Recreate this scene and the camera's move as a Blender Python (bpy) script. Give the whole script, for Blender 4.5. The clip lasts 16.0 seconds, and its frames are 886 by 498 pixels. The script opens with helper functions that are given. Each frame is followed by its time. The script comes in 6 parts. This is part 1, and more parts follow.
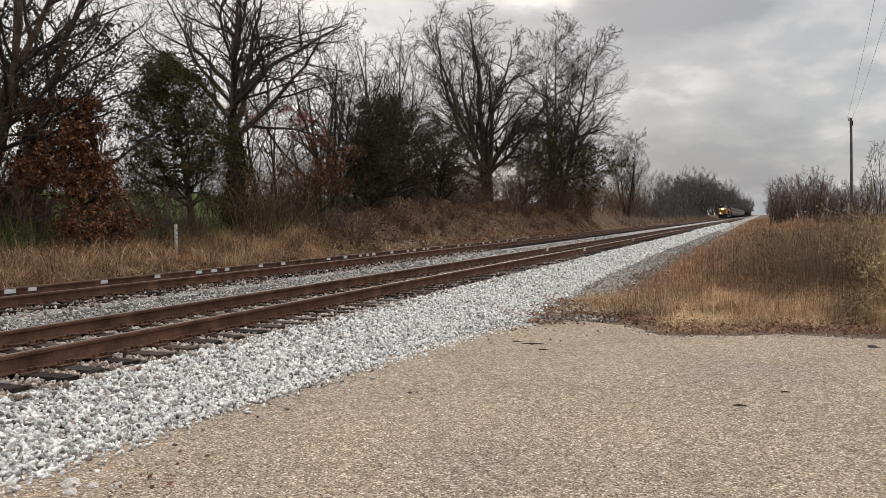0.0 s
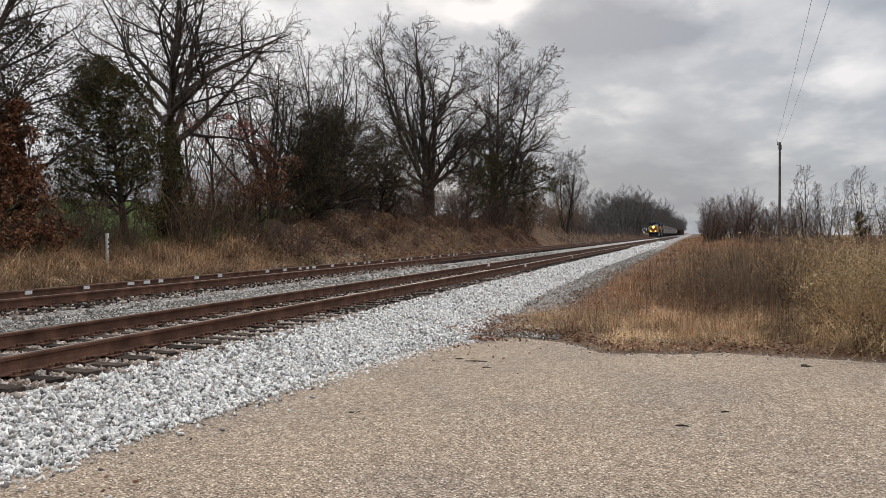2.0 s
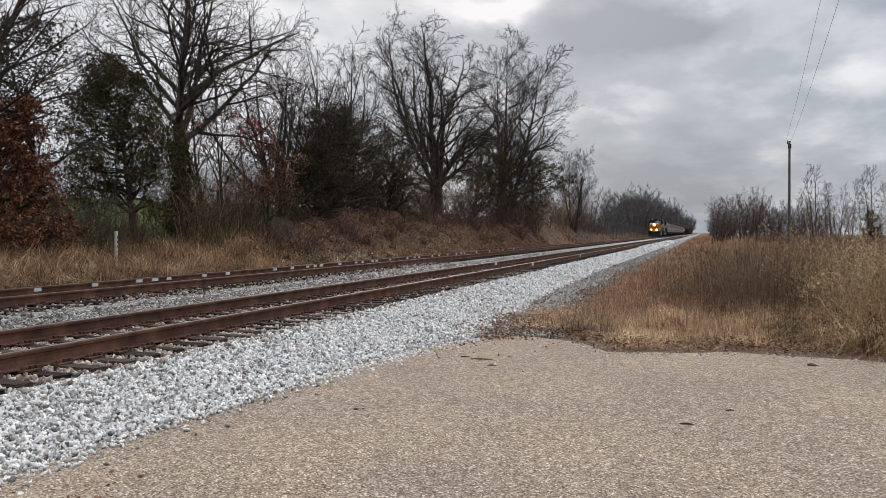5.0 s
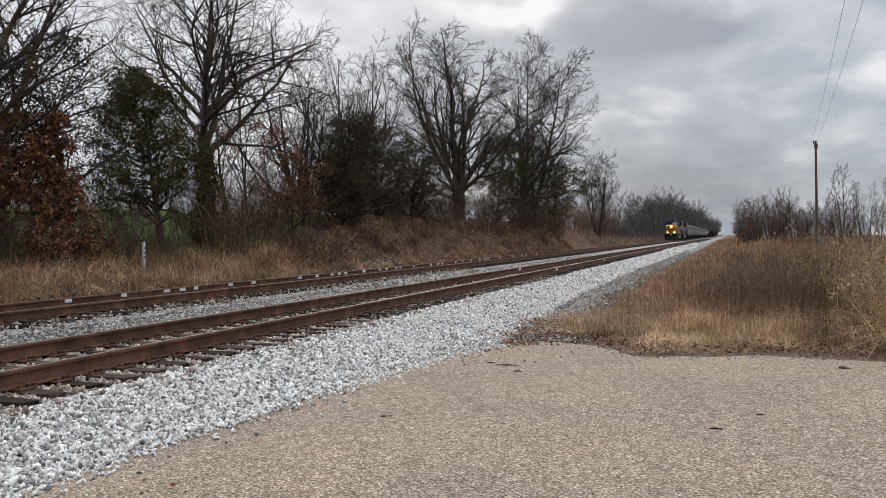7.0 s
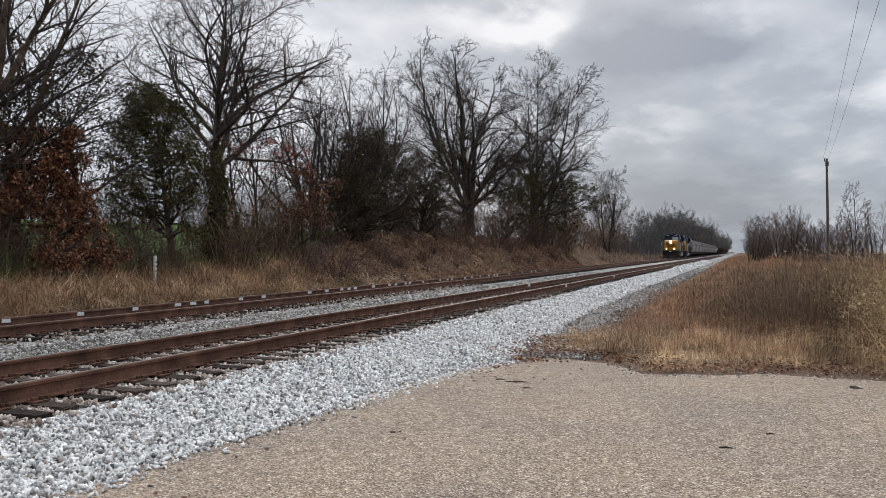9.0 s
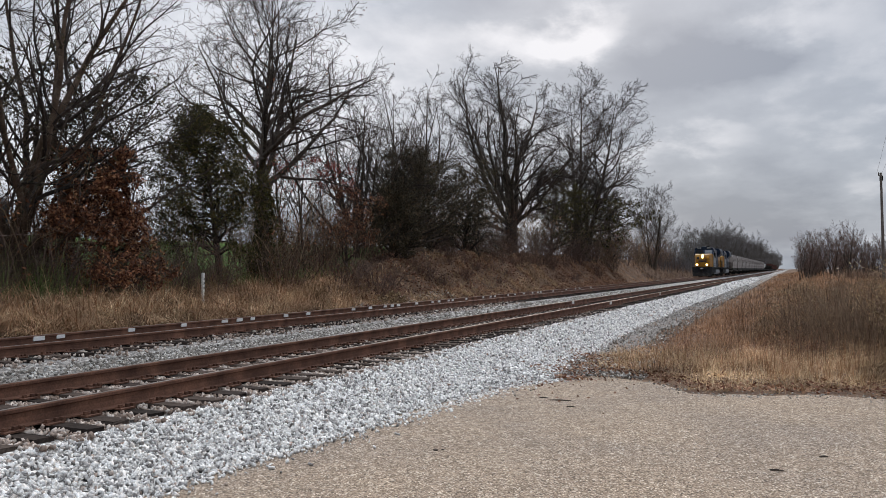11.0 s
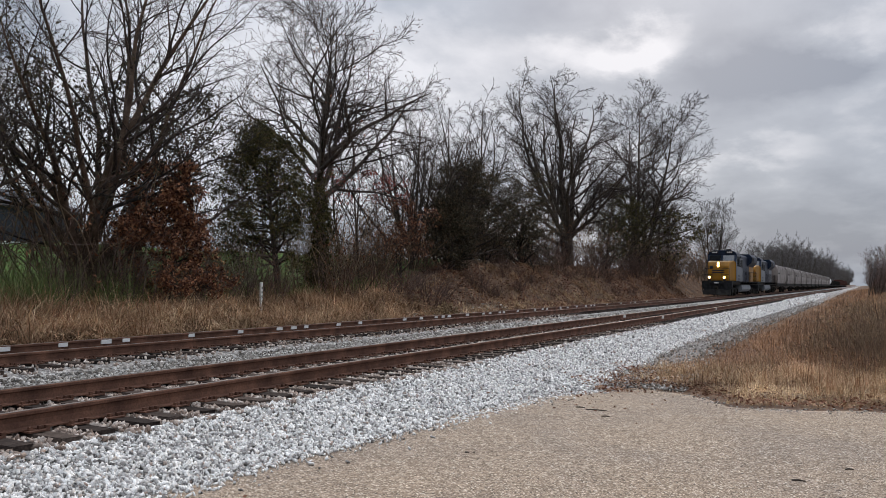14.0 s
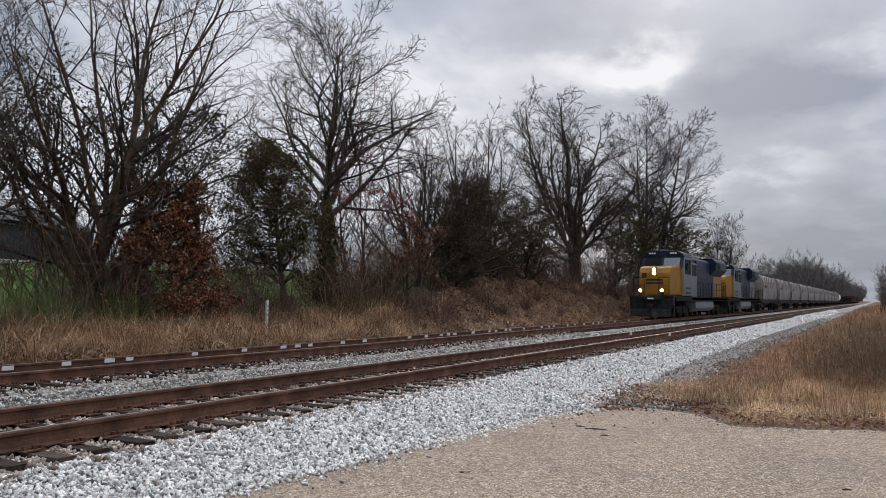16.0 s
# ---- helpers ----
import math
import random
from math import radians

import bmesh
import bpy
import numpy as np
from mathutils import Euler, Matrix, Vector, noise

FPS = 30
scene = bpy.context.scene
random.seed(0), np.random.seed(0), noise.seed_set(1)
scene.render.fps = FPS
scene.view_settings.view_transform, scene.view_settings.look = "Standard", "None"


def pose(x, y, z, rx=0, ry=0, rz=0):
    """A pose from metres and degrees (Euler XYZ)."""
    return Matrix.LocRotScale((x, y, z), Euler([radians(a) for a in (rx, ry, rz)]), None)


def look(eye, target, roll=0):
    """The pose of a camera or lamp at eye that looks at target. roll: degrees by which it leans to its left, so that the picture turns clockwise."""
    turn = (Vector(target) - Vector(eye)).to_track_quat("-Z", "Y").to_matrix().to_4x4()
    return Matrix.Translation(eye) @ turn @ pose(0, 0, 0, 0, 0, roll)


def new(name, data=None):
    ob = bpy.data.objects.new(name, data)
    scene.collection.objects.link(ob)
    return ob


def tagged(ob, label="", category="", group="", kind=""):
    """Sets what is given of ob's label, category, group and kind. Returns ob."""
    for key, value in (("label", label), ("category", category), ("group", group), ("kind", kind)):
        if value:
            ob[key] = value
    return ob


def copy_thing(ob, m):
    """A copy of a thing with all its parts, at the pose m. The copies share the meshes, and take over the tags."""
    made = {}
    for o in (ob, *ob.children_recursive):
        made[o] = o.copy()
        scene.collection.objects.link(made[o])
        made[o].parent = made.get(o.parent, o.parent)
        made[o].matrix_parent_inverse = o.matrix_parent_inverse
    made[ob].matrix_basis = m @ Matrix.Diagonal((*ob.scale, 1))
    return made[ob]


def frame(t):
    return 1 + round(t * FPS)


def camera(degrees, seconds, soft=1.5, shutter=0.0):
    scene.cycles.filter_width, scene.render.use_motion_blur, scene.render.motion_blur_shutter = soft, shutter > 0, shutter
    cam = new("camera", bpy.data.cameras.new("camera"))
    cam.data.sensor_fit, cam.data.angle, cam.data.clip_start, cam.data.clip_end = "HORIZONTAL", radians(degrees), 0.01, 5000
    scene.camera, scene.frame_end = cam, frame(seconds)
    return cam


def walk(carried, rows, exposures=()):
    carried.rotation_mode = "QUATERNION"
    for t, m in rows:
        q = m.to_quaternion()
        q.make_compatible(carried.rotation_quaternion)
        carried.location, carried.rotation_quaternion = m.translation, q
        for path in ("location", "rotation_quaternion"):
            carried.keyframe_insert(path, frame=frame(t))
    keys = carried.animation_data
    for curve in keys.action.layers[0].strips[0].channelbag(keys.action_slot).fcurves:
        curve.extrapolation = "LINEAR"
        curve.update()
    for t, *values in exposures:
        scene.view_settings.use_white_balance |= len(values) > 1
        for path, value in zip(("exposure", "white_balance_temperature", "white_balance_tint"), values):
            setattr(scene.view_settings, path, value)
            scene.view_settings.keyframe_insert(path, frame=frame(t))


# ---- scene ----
cam = camera(59.95, 16.0, soft=0.75)
walk(cam, [
    (0.0, pose(-0.014, -0.000, 1.277, 87.691, 0.610, 22.570)),
    (0.5, pose(0.016, 0.057, 1.288, 87.641, 0.683, 20.918)),
    (1.0, pose(-0.039, 0.092, 1.290, 87.855, 0.461, 19.770)),
    (1.5, pose(-0.113, 0.116, 1.300, 88.250, 0.041, 18.850)),
    (2.0, pose(-0.119, 0.121, 1.303, 88.698, -0.435, 18.154)),
    (2.5, pose(-0.100, 0.101, 1.297, 88.954, -0.821, 17.820)),
    (3.0, pose(-0.084, 0.101, 1.296, 88.958, -1.035, 17.748)),
    (3.5, pose(-0.087, 0.106, 1.297, 88.800, -1.061, 17.818)),
    (4.0, pose(-0.076, 0.123, 1.292, 88.609, -0.876, 17.870)),
    (6.5, pose(-0.079, 0.099, 1.295, 88.867, 0.019, 20.436)),
    (7.0, pose(-0.087, 0.091, 1.300, 89.046, 0.293, 20.468)),
    (7.5, pose(-0.073, 0.079, 1.295, 89.287, 0.375, 20.316)),
    (8.0, pose(-0.068, 0.066, 1.310, 89.554, 0.283, 20.247)),
    (8.5, pose(-0.070, 0.052, 1.311, 89.871, 0.077, 20.539)),
    (9.0, pose(-0.077, 0.036, 1.312, 90.201, -0.082, 21.164)),
    (11.5, pose(-0.058, 0.017, 1.322, 91.753, -0.012, 25.677)),
    (12.0, pose(-0.030, -0.008, 1.325, 91.995, 0.012, 27.245)),
    (12.5, pose(0.028, -0.022, 1.315, 92.306, 0.048, 28.696)),
    (13.0, pose(0.079, -0.169, 1.331, 92.525, -0.085, 29.601)),
    (13.5, pose(0.180, -0.283, 1.345, 92.488, -0.315, 29.549)),
    (14.0, pose(0.369, -0.249, 1.303, 92.338, -0.677, 28.687)),
    (14.5, pose(0.517, -0.152, 1.294, 92.312, -0.940, 27.715)),
    (15.0, pose(0.544, -0.136, 1.296, 92.539, -0.934, 27.280)),
    (15.5, pose(0.531, -0.163, 1.309, 93.058, -0.727, 27.877)),
    (16.0, pose(0.538, -0.196, 1.328, 93.602, -0.546, 29.416)),
], exposures=[(0.0, 0.18, 7150, 13), (3.5, 0.12, 6620, 13), (7.0, 0.10, 6550, 12), (9.0, 0.08, 6420, 12), (12.5, 0.06, 6460, 14), (16.0, 0.05, 6400, 14)])


# ---- sky and sun ----
SUN_AZ, SUN_EL = 14.0, 34.0          # degrees left of the track's far end, height


def make_sky():
    w = bpy.data.worlds.new("overcast_sky")
    scene.world = w
    w.use_nodes = True
    nt = w.node_tree
    N, L = nt.nodes, nt.links
    N.clear()
    out, bg = N.new("ShaderNodeOutputWorld"), N.new("ShaderNodeBackground")
    sky = N.new("ShaderNodeTexSky")
    sky.sky_type, sky.sun_disc = "NISHITA", False
    sky.sun_elevation, sky.sun_rotation = radians(SUN_EL), radians(-SUN_AZ)
    sky.air_density, sky.dust_density = 1.0, 3.0
    skys = N.new("ShaderNodeVectorMath")
    skys.operation = "SCALE"
    skys.inputs["Scale"].default_value = 0.07
    L.new(sky.outputs[0], skys.inputs[0])
    co = N.new("ShaderNodeTexCoord")
    sep = N.new("ShaderNodeSeparateXYZ")
    L.new(co.outputs["Generated"], sep.inputs[0])
    # flat cloud deck: the view's direction meets a plane overhead
    up = N.new("ShaderNodeMath")
    up.operation = "MAXIMUM"
    L.new(sep.outputs["Z"], up.inputs[0])
    up.inputs[1].default_value = 0.0
    den = N.new("ShaderNodeMath")
    den.operation = "ADD"
    L.new(up.outputs[0], den.inputs[0])
    den.inputs[1].default_value = 0.22
    div = []
    for k in ("X", "Y"):
        d = N.new("ShaderNodeMath")
        d.operation = "DIVIDE"
        L.new(sep.outputs[k], d.inputs[0])
        L.new(den.outputs[0], d.inputs[1])
        div.append(d)
    comb = N.new("ShaderNodeCombineXYZ")
    L.new(div[0].outputs[0], comb.inputs[0])
    L.new(div[1].outputs[0], comb.inputs[1])
    mp = N.new("ShaderNodeMapping")
    mp.inputs["Location"].default_value = (3.1, 1.35, 0.0)
    mp.inputs["Scale"].default_value = (1.0, 0.75, 1.0)
    L.new(comb.outputs[0], mp.inputs[0])
    big, small = N.new("ShaderNodeTexNoise"), N.new("ShaderNodeTexNoise")
    for n, sc, det, rough in ((big, 0.85, 5.0, 0.55), (small, 3.2, 7.0, 0.58)):
        n.inputs["Scale"].default_value, n.inputs["Detail"].default_value = sc, det
        n.inputs["Roughness"].default_value = rough
        L.new(mp.outputs[0], n.inputs["Vector"])
    mixn = N.new("ShaderNodeMath")
    mixn.operation = "MULTIPLY_ADD"
    L.new(small.outputs[0], mixn.inputs[0])
    mixn.inputs[1].default_value = 0.45
    L.new(big.outputs[0], mixn.inputs[2])
    ramp = N.new("ShaderNodeValToRGB")
    e = ramp.color_ramp.elements
    e[0].position, e[0].color = 0.50, (0.235, 0.29, 0.365, 1)
    e[1].position, e[1].color = 0.91, (0.79, 0.825, 0.865, 1)
    m = ramp.color_ramp.elements.new(0.70)
    m.color = (0.385, 0.445, 0.515, 1)
    # broad bright breaks and dark banks, their edges torn by noise
    tear = N.new("ShaderNodeVectorMath")
    tear.operation = "MULTIPLY_ADD"
    L.new(small.outputs["Color"], tear.inputs[0])
    tear.inputs[1].default_value = (0.40, 0.50, 0.0)
    L.new(comb.outputs[0], tear.inputs[2])
    total = mixn.outputs[0]
    for cu, cv, r, amp in ((-0.45, 1.88, 0.20, 0.30), (-0.62, 1.86, 0.24, 0.20), (-0.85, 1.74, 0.40, 0.17), (-0.24, 2.62, 0.24, 0.16), (0.43, 2.48, 0.24, 0.17), (0.03, 1.95, 0.22, 0.13), (-1.9, 1.7, 1.3, 0.40),
                           (-0.21, 2.09, 0.30, -0.24), (0.37, 1.90, 0.26, -0.15), (-0.55, 1.60, 0.30, -0.14), (-0.74, 1.36, 0.42, -0.16), (-0.1, 3.45, 0.55, -0.12), (0.1, 1.5, 0.5, -0.08)):
        dist = N.new("ShaderNodeVectorMath")
        dist.operation = "DISTANCE"
        L.new(tear.outputs[0], dist.inputs[0])
        dist.inputs[1].default_value = (cu + 0.20, cv + 0.25, 0.0)
        fall = N.new("ShaderNodeMapRange")
        fall.interpolation_type = "SMOOTHSTEP"
        fall.inputs["From Min"].default_value, fall.inputs["From Max"].default_value = 0.0, r
        fall.inputs["To Min"].default_value, fall.inputs["To Max"].default_value = amp, 0.0
        L.new(dist.outputs["Value"], fall.inputs["Value"])
        add = N.new("ShaderNodeMath")
        add.operation = "ADD"
        L.new(total, add.inputs[0])
        L.new(fall.outputs[0], add.inputs[1])
        total = add.outputs[0]
    L.new(total, ramp.inputs[0])
    # overcast sky: brighter towards the zenith
    grow_up = N.new("ShaderNodeMapRange")
    grow_up.inputs["From Min"].default_value, grow_up.inputs["From Max"].default_value = 0.30, 1.0
    grow_up.inputs["To Min"].default_value, grow_up.inputs["To Max"].default_value = 0.95, 3.0
    L.new(sep.outputs["Z"], grow_up.inputs["Value"])
    cl = N.new("ShaderNodeVectorMath")
    cl.operation = "SCALE"
    L.new(ramp.outputs[0], cl.inputs[0])
    L.new(grow_up.outputs[0], cl.inputs["Scale"])
    mix = N.new("ShaderNodeMix")
    mix.data_type = "RGBA"
    mix.inputs[0].default_value = 0.88
    L.new(skys.outputs[0], mix.inputs[6])
    L.new(cl.outputs[0], mix.inputs[7])
    L.new(mix.outputs[2], bg.inputs[0])
    bg.inputs[1].default_value = 1.0
    L.new(bg.outputs[0], out.inputs[0])


make_sky()
sun_data = bpy.data.lights.new("sun", "SUN")
sun_data.energy, sun_data.angle, sun_data.color = 1.35, radians(24), (1.0, 0.885, 0.745)
sun = new("sun", sun_data)
sa, se = radians(SUN_AZ), radians(SUN_EL)
sun.matrix_world = look((0, 0, 40), Vector((0, 0, 40)) - Vector((-math.sin(sa) * math.cos(se), math.cos(sa) * math.cos(se), math.sin(se))))


# ---- materials ----
def ramp_of(N, stops):
    r = N.new("ShaderNodeValToRGB")
    e = r.color_ramp.elements
    while len(e) < len(stops):
        e.new(0.5)
    for k, (p, c) in enumerate(stops):
        e[k].position, e[k].color = p, (*c, 1)
    return r


def matter(name, stops, scale=3.0, fine=40.0, rough=0.8, metal=0.0, bump=0.3, dist=0.01, by="noise", amount=0.5, tex="noise", emit=None, patchy=0.0):
    """A procedural surface: colour stops driven by noise or by each piece's own random number, with a finer grain and relief."""
    mat = bpy.data.materials.new(name)
    mat.use_nodes = True
    nt = mat.node_tree
    N, L = nt.nodes, nt.links
    b = N["Principled BSDF"]
    b.inputs["Roughness"].default_value, b.inputs["Metallic"].default_value = rough, metal
    b.inputs["Specular IOR Level"].default_value = 0.3
    geo, co = N.new("ShaderNodeNewGeometry"), N.new("ShaderNodeTexCoord")
    n1, n2 = N.new("ShaderNodeTexNoise"), N.new("ShaderNodeTexNoise")
    for n, s in ((n1, scale), (n2, fine)):
        n.inputs["Scale"].default_value, n.inputs["Detail"].default_value = s, 4.0
        L.new(co.outputs["Object"], n.inputs["Vector"])
    ramp = ramp_of(N, stops)
    if by == "island":
        ma, mb = N.new("ShaderNodeMath"), N.new("ShaderNodeMath")
        ma.operation = mb.operation = "MULTIPLY_ADD"
        L.new(geo.outputs["Random Per Island"], ma.inputs[0])
        ma.inputs[1].default_value, ma.inputs[2].default_value = 1 - 0.45 * patchy, -0.28 * patchy
        L.new(n1.outputs[0], mb.inputs[0])
        mb.inputs[1].default_value = 1.1 * patchy
        L.new(ma.outputs[0], mb.inputs[2])
        L.new(mb.outputs[0], ramp.inputs[0])
    elif by == "object":
        info = N.new("ShaderNodeObjectInfo")
        L.new(info.outputs["Random"], ramp.inputs[0])
    else:
        L.new(n1.outputs[0], ramp.inputs[0])
    grain = n2
    if tex == "voronoi":
        grain = N.new("ShaderNodeTexVoronoi")
        grain.inputs["Scale"].default_value = fine
        L.new(co.outputs["Object"], grain.inputs["Vector"])
    g = N.new("ShaderNodeMapRange")
    g.inputs["From Min"].default_value, g.inputs["From Max"].default_value = 0.25, 0.75
    g.inputs["To Min"].default_value, g.inputs["To Max"].default_value = 1 - amount, 1 + amount
    L.new(n2.outputs[0], g.inputs["Value"])
    sc = N.new("ShaderNodeVectorMath")
    sc.operation = "SCALE"
    L.new(ramp.outputs[0], sc.inputs[0])
    L.new(g.outputs[0], sc.inputs["Scale"])
    if by != "noise":
        g2 = N.new("ShaderNodeMapRange")
        g2.inputs["From Min"].default_value, g2.inputs["From Max"].default_value = 0.3, 0.7
        g2.inputs["To Min"].default_value, g2.inputs["To Max"].default_value = 0.62 - 0.24 * patchy, 1.35 + 0.2 * patchy
        L.new(n1.outputs[0], g2.inputs["Value"])
        sc2 = N.new("ShaderNodeVectorMath")
        sc2.operation = "SCALE"
        L.new(sc.outputs[0], sc2.inputs[0])
        L.new(g2.outputs[0], sc2.inputs["Scale"])
        sc = sc2
    L.new(sc.outputs[0], b.inputs["Base Color"])
    if bump:
        bp = N.new("ShaderNodeBump")
        bp.inputs["Strength"].default_value, bp.inputs["Distance"].default_value = bump, dist
        L.new(grain.outputs[0], bp.inputs["Height"])
        L.new(bp.outputs[0], b.inputs["Normal"])
    if emit:
        b.inputs["Emission Color"].default_value, b.inputs["Emission Strength"].default_value = (*emit[0], 1), emit[1]
    return mat


def chip_seal():
    """Worn chip-seal paving: pale and brown stone chips in grey binder, with patches."""
    mat = bpy.data.materials.new("chip_seal_paving")
    mat.use_nodes = True
    N, L = mat.node_tree.nodes, mat.node_tree.links
    b = N["Principled BSDF"]
    b.inputs["Roughness"].default_value = 0.95
    b.inputs["Specular IOR Level"].default_value = 0.2
    co = N.new("ShaderNodeTexCoord")
    v = N.new("ShaderNodeTexVoronoi")
    v.inputs["Scale"].default_value = 74.0
    L.new(co.outputs["Object"], v.inputs["Vector"])
    sep = N.new("ShaderNodeSeparateColor")
    L.new(v.outputs["Color"], sep.inputs[0])
    chips = ramp_of(N, [(0.0, (0.075, 0.056, 0.042)), (0.3, (0.235, 0.178, 0.130)), (0.65, (0.345, 0.266, 0.198)), (0.88, (0.48, 0.39, 0.305)), (1.0, (0.78, 0.70, 0.60))])
    L.new(sep.outputs[0], chips.inputs[0])
    n = N.new("ShaderNodeTexNoise")
    n.inputs["Scale"].default_value, n.inputs["Detail"].default_value = 0.55, 6.0
    L.new(co.outputs["Object"], n.inputs["Vector"])
    patch = ramp_of(N, [(0.32, (0.88, 0.885, 0.90)), (0.5, (1.0, 0.985, 0.96)), (0.7, (1.07, 1.04, 0.99))])
    L.new(n.outputs[0], patch.inputs[0])
    n2 = N.new("ShaderNodeTexNoise")
    n2.inputs["Scale"].default_value, n2.inputs["Detail"].default_value = 9.0, 5.0
    L.new(co.outputs["Object"], n2.inputs["Vector"])
    gr = N.new("ShaderNodeMapRange")
    gr.inputs["From Min"].default_value, gr.inputs["From Max"].default_value = 0.3, 0.7
    gr.inputs["To Min"].default_value, gr.inputs["To Max"].default_value = 0.82, 1.15
    L.new(n2.outputs[0], gr.inputs["Value"])
    mul = N.new("ShaderNodeVectorMath")
    mul.operation = "MULTIPLY"
    L.new(chips.outputs[0], mul.inputs[0])
    L.new(patch.outputs[0], mul.inputs[1])
    sc = N.new("ShaderNodeVectorMath")
    sc.operation = "SCALE"
    L.new(mul.outputs[0], sc.inputs[0])
    L.new(gr.outputs[0], sc.inputs["Scale"])
    L.new(sc.outputs[0], b.inputs["Base Color"])
    bp = N.new("ShaderNodeBump")
    bp.inputs["Strength"].default_value, bp.inputs["Distance"].default_value = 0.6, 0.006
    inv = N.new("ShaderNodeMath")
    inv.operation = "SUBTRACT"
    inv.inputs[0].default_value = 1.0
    L.new(v.outputs["Distance"], inv.inputs[1])
    L.new(inv.outputs[0], bp.inputs["Height"])
    L.new(bp.outputs[0], b.inputs["Normal"])
    return mat


def ground_matter():
    """Leaf litter and dead grass near the line, green pasture beyond the trees."""
    mat = bpy.data.materials.new("ground_cover")
    mat.use_nodes = True
    N, L = mat.node_tree.nodes, mat.node_tree.links
    b = N["Principled BSDF"]
    b.inputs["Roughness"].default_value = 1.0
    b.inputs["Specular IOR Level"].default_value = 0.1
    co = N.new("ShaderNodeTexCoord")
    n1, n2 = N.new("ShaderNodeTexNoise"), N.new("ShaderNodeTexNoise")
    for n, s in ((n1, 0.6), (n2, 14.0)):
        n.inputs["Scale"].default_value, n.inputs["Detail"].default_value = s, 6.0
        L.new(co.outputs["Object"], n.inputs["Vector"])
    litter = ramp_of(N, [(0.3, (0.070, 0.046, 0.034)), (0.5, (0.145, 0.092, 0.062)), (0.65, (0.22, 0.148, 0.10)), (0.8, (0.15, 0.115, 0.07))])
    mixf = N.new("ShaderNodeMath")
    mixf.operation = "MULTIPLY_ADD"
    L.new(n2.outputs[0], mixf.inputs[0])
    mixf.inputs[1].default_value = 0.5
    h = N.new("ShaderNodeMath")
    h.operation = "MULTIPLY"
    L.new(n1.outputs[0], h.inputs[0])
    h.inputs[1].default_value = 0.5
    L.new(h.outputs[0], mixf.inputs[2])
    L.new(mixf.outputs[0], litter.inputs[0])
    green = ramp_of(N, [(0.3, (0.05, 0.085, 0.024)), (0.6, (0.095, 0.155, 0.04)), (0.8, (0.15, 0.19, 0.065))])
    L.new(mixf.outputs[0], green.inputs[0])
    sep = N.new("ShaderNodeSeparateXYZ")
    L.new(co.outputs["Object"], sep.inputs[0])
    edge = N.new("ShaderNodeMath")
    edge.operation = "MULTIPLY_ADD"
    L.new(n1.outputs[0], edge.inputs[0])
    edge.inputs[1].default_value = 6.0
    L.new(sep.outputs["X"], edge.inputs[2])
    rng = N.new("ShaderNodeMapRange")
    rng.inputs["From Min"].default_value, rng.inputs["From Max"].default_value = -19.5, -21.5
    L.new(edge.outputs[0], rng.inputs["Value"])
    mix = N.new("ShaderNodeMix")
    mix.data_type = "RGBA"
    L.new(rng.outputs[0], mix.inputs[0])
    L.new(litter.outputs[0], mix.inputs[6])
    L.new(green.outputs[0], mix.inputs[7])
    L.new(mix.outputs[2], b.inputs["Base Color"])
    bp = N.new("ShaderNodeBump")
    bp.inputs["Strength"].default_value, bp.inputs["Distance"].default_value = 0.8, 0.05
    L.new(n2.outputs[0], bp.inputs["Height"])
    L.new(bp.outputs[0], b.inputs["Normal"])
    return mat


PAVING, GROUND = chip_seal(), ground_matter()
# the dark stops put the shade of gaps between stones into the bed
BALLAST = matter("ballast_bed", [(0.30, (0.09, 0.08, 0.072)), (0.46, (0.27, 0.25, 0.23)), (0.56, (0.48, 0.455, 0.425)), (0.7, (0.68, 0.65, 0.61))], 16.0, 28.0, 0.9, 0, 1.0, 0.05, amount=0.5, tex="voronoi")
DUSTY = matter("dusty_gravel", [(0.3, (0.13, 0.11, 0.095)), (0.5, (0.25, 0.222, 0.20)), (0.7, (0.36, 0.33, 0.30))], 12.0, 45.0, 0.95, 0, 0.8, 0.02, amount=0.4, tex="voronoi")
# tone differs by stone; the dark end also stands in for shading between them
STONE = matter("crushed_limestone", [(0.0, (0.12, 0.11, 0.10)), (0.14, (0.38, 0.36, 0.34)), (0.36, (0.72, 0.69, 0.655)), (0.7, (0.86, 0.835, 0.79)), (0.92, (0.90, 0.87, 0.825)), (0.97, (0.50, 0.43, 0.37)), (1.0, (0.42, 0.31, 0.25))], 14.0, 60.0, 0.85, 0, 0.6, 0.01, by="island", amount=0.3)
STONE_OLD = matter("weathered_limestone", [(0.0, (0.07, 0.06, 0.05)), (0.35, (0.20, 0.18, 0.155)), (0.75, (0.36, 0.335, 0.30)), (1.0, (0.62, 0.60, 0.56))], 9.0, 60.0, 0.9, 0, 0.4, 0.01, by="island", amount=0.2)
STONE_RUST = matter("rusty_limestone", [(0.0, (0.15, 0.105, 0.08)), (0.5, (0.33, 0.255, 0.205)), (1.0, (0.60, 0.53, 0.47))], 9.0, 60.0, 0.9, 0, 0.4, 0.01, by="island", amount=0.2)
RUST = matter("rusty_rail_steel", [(0.3, (0.082, 0.043, 0.030)), (0.5, (0.136, 0.070, 0.048)), (0.7, (0.22, 0.112, 0.073))], 3.0, 50.0, 0.75, 0.2, 0.3, 0.003, amount=0.3)
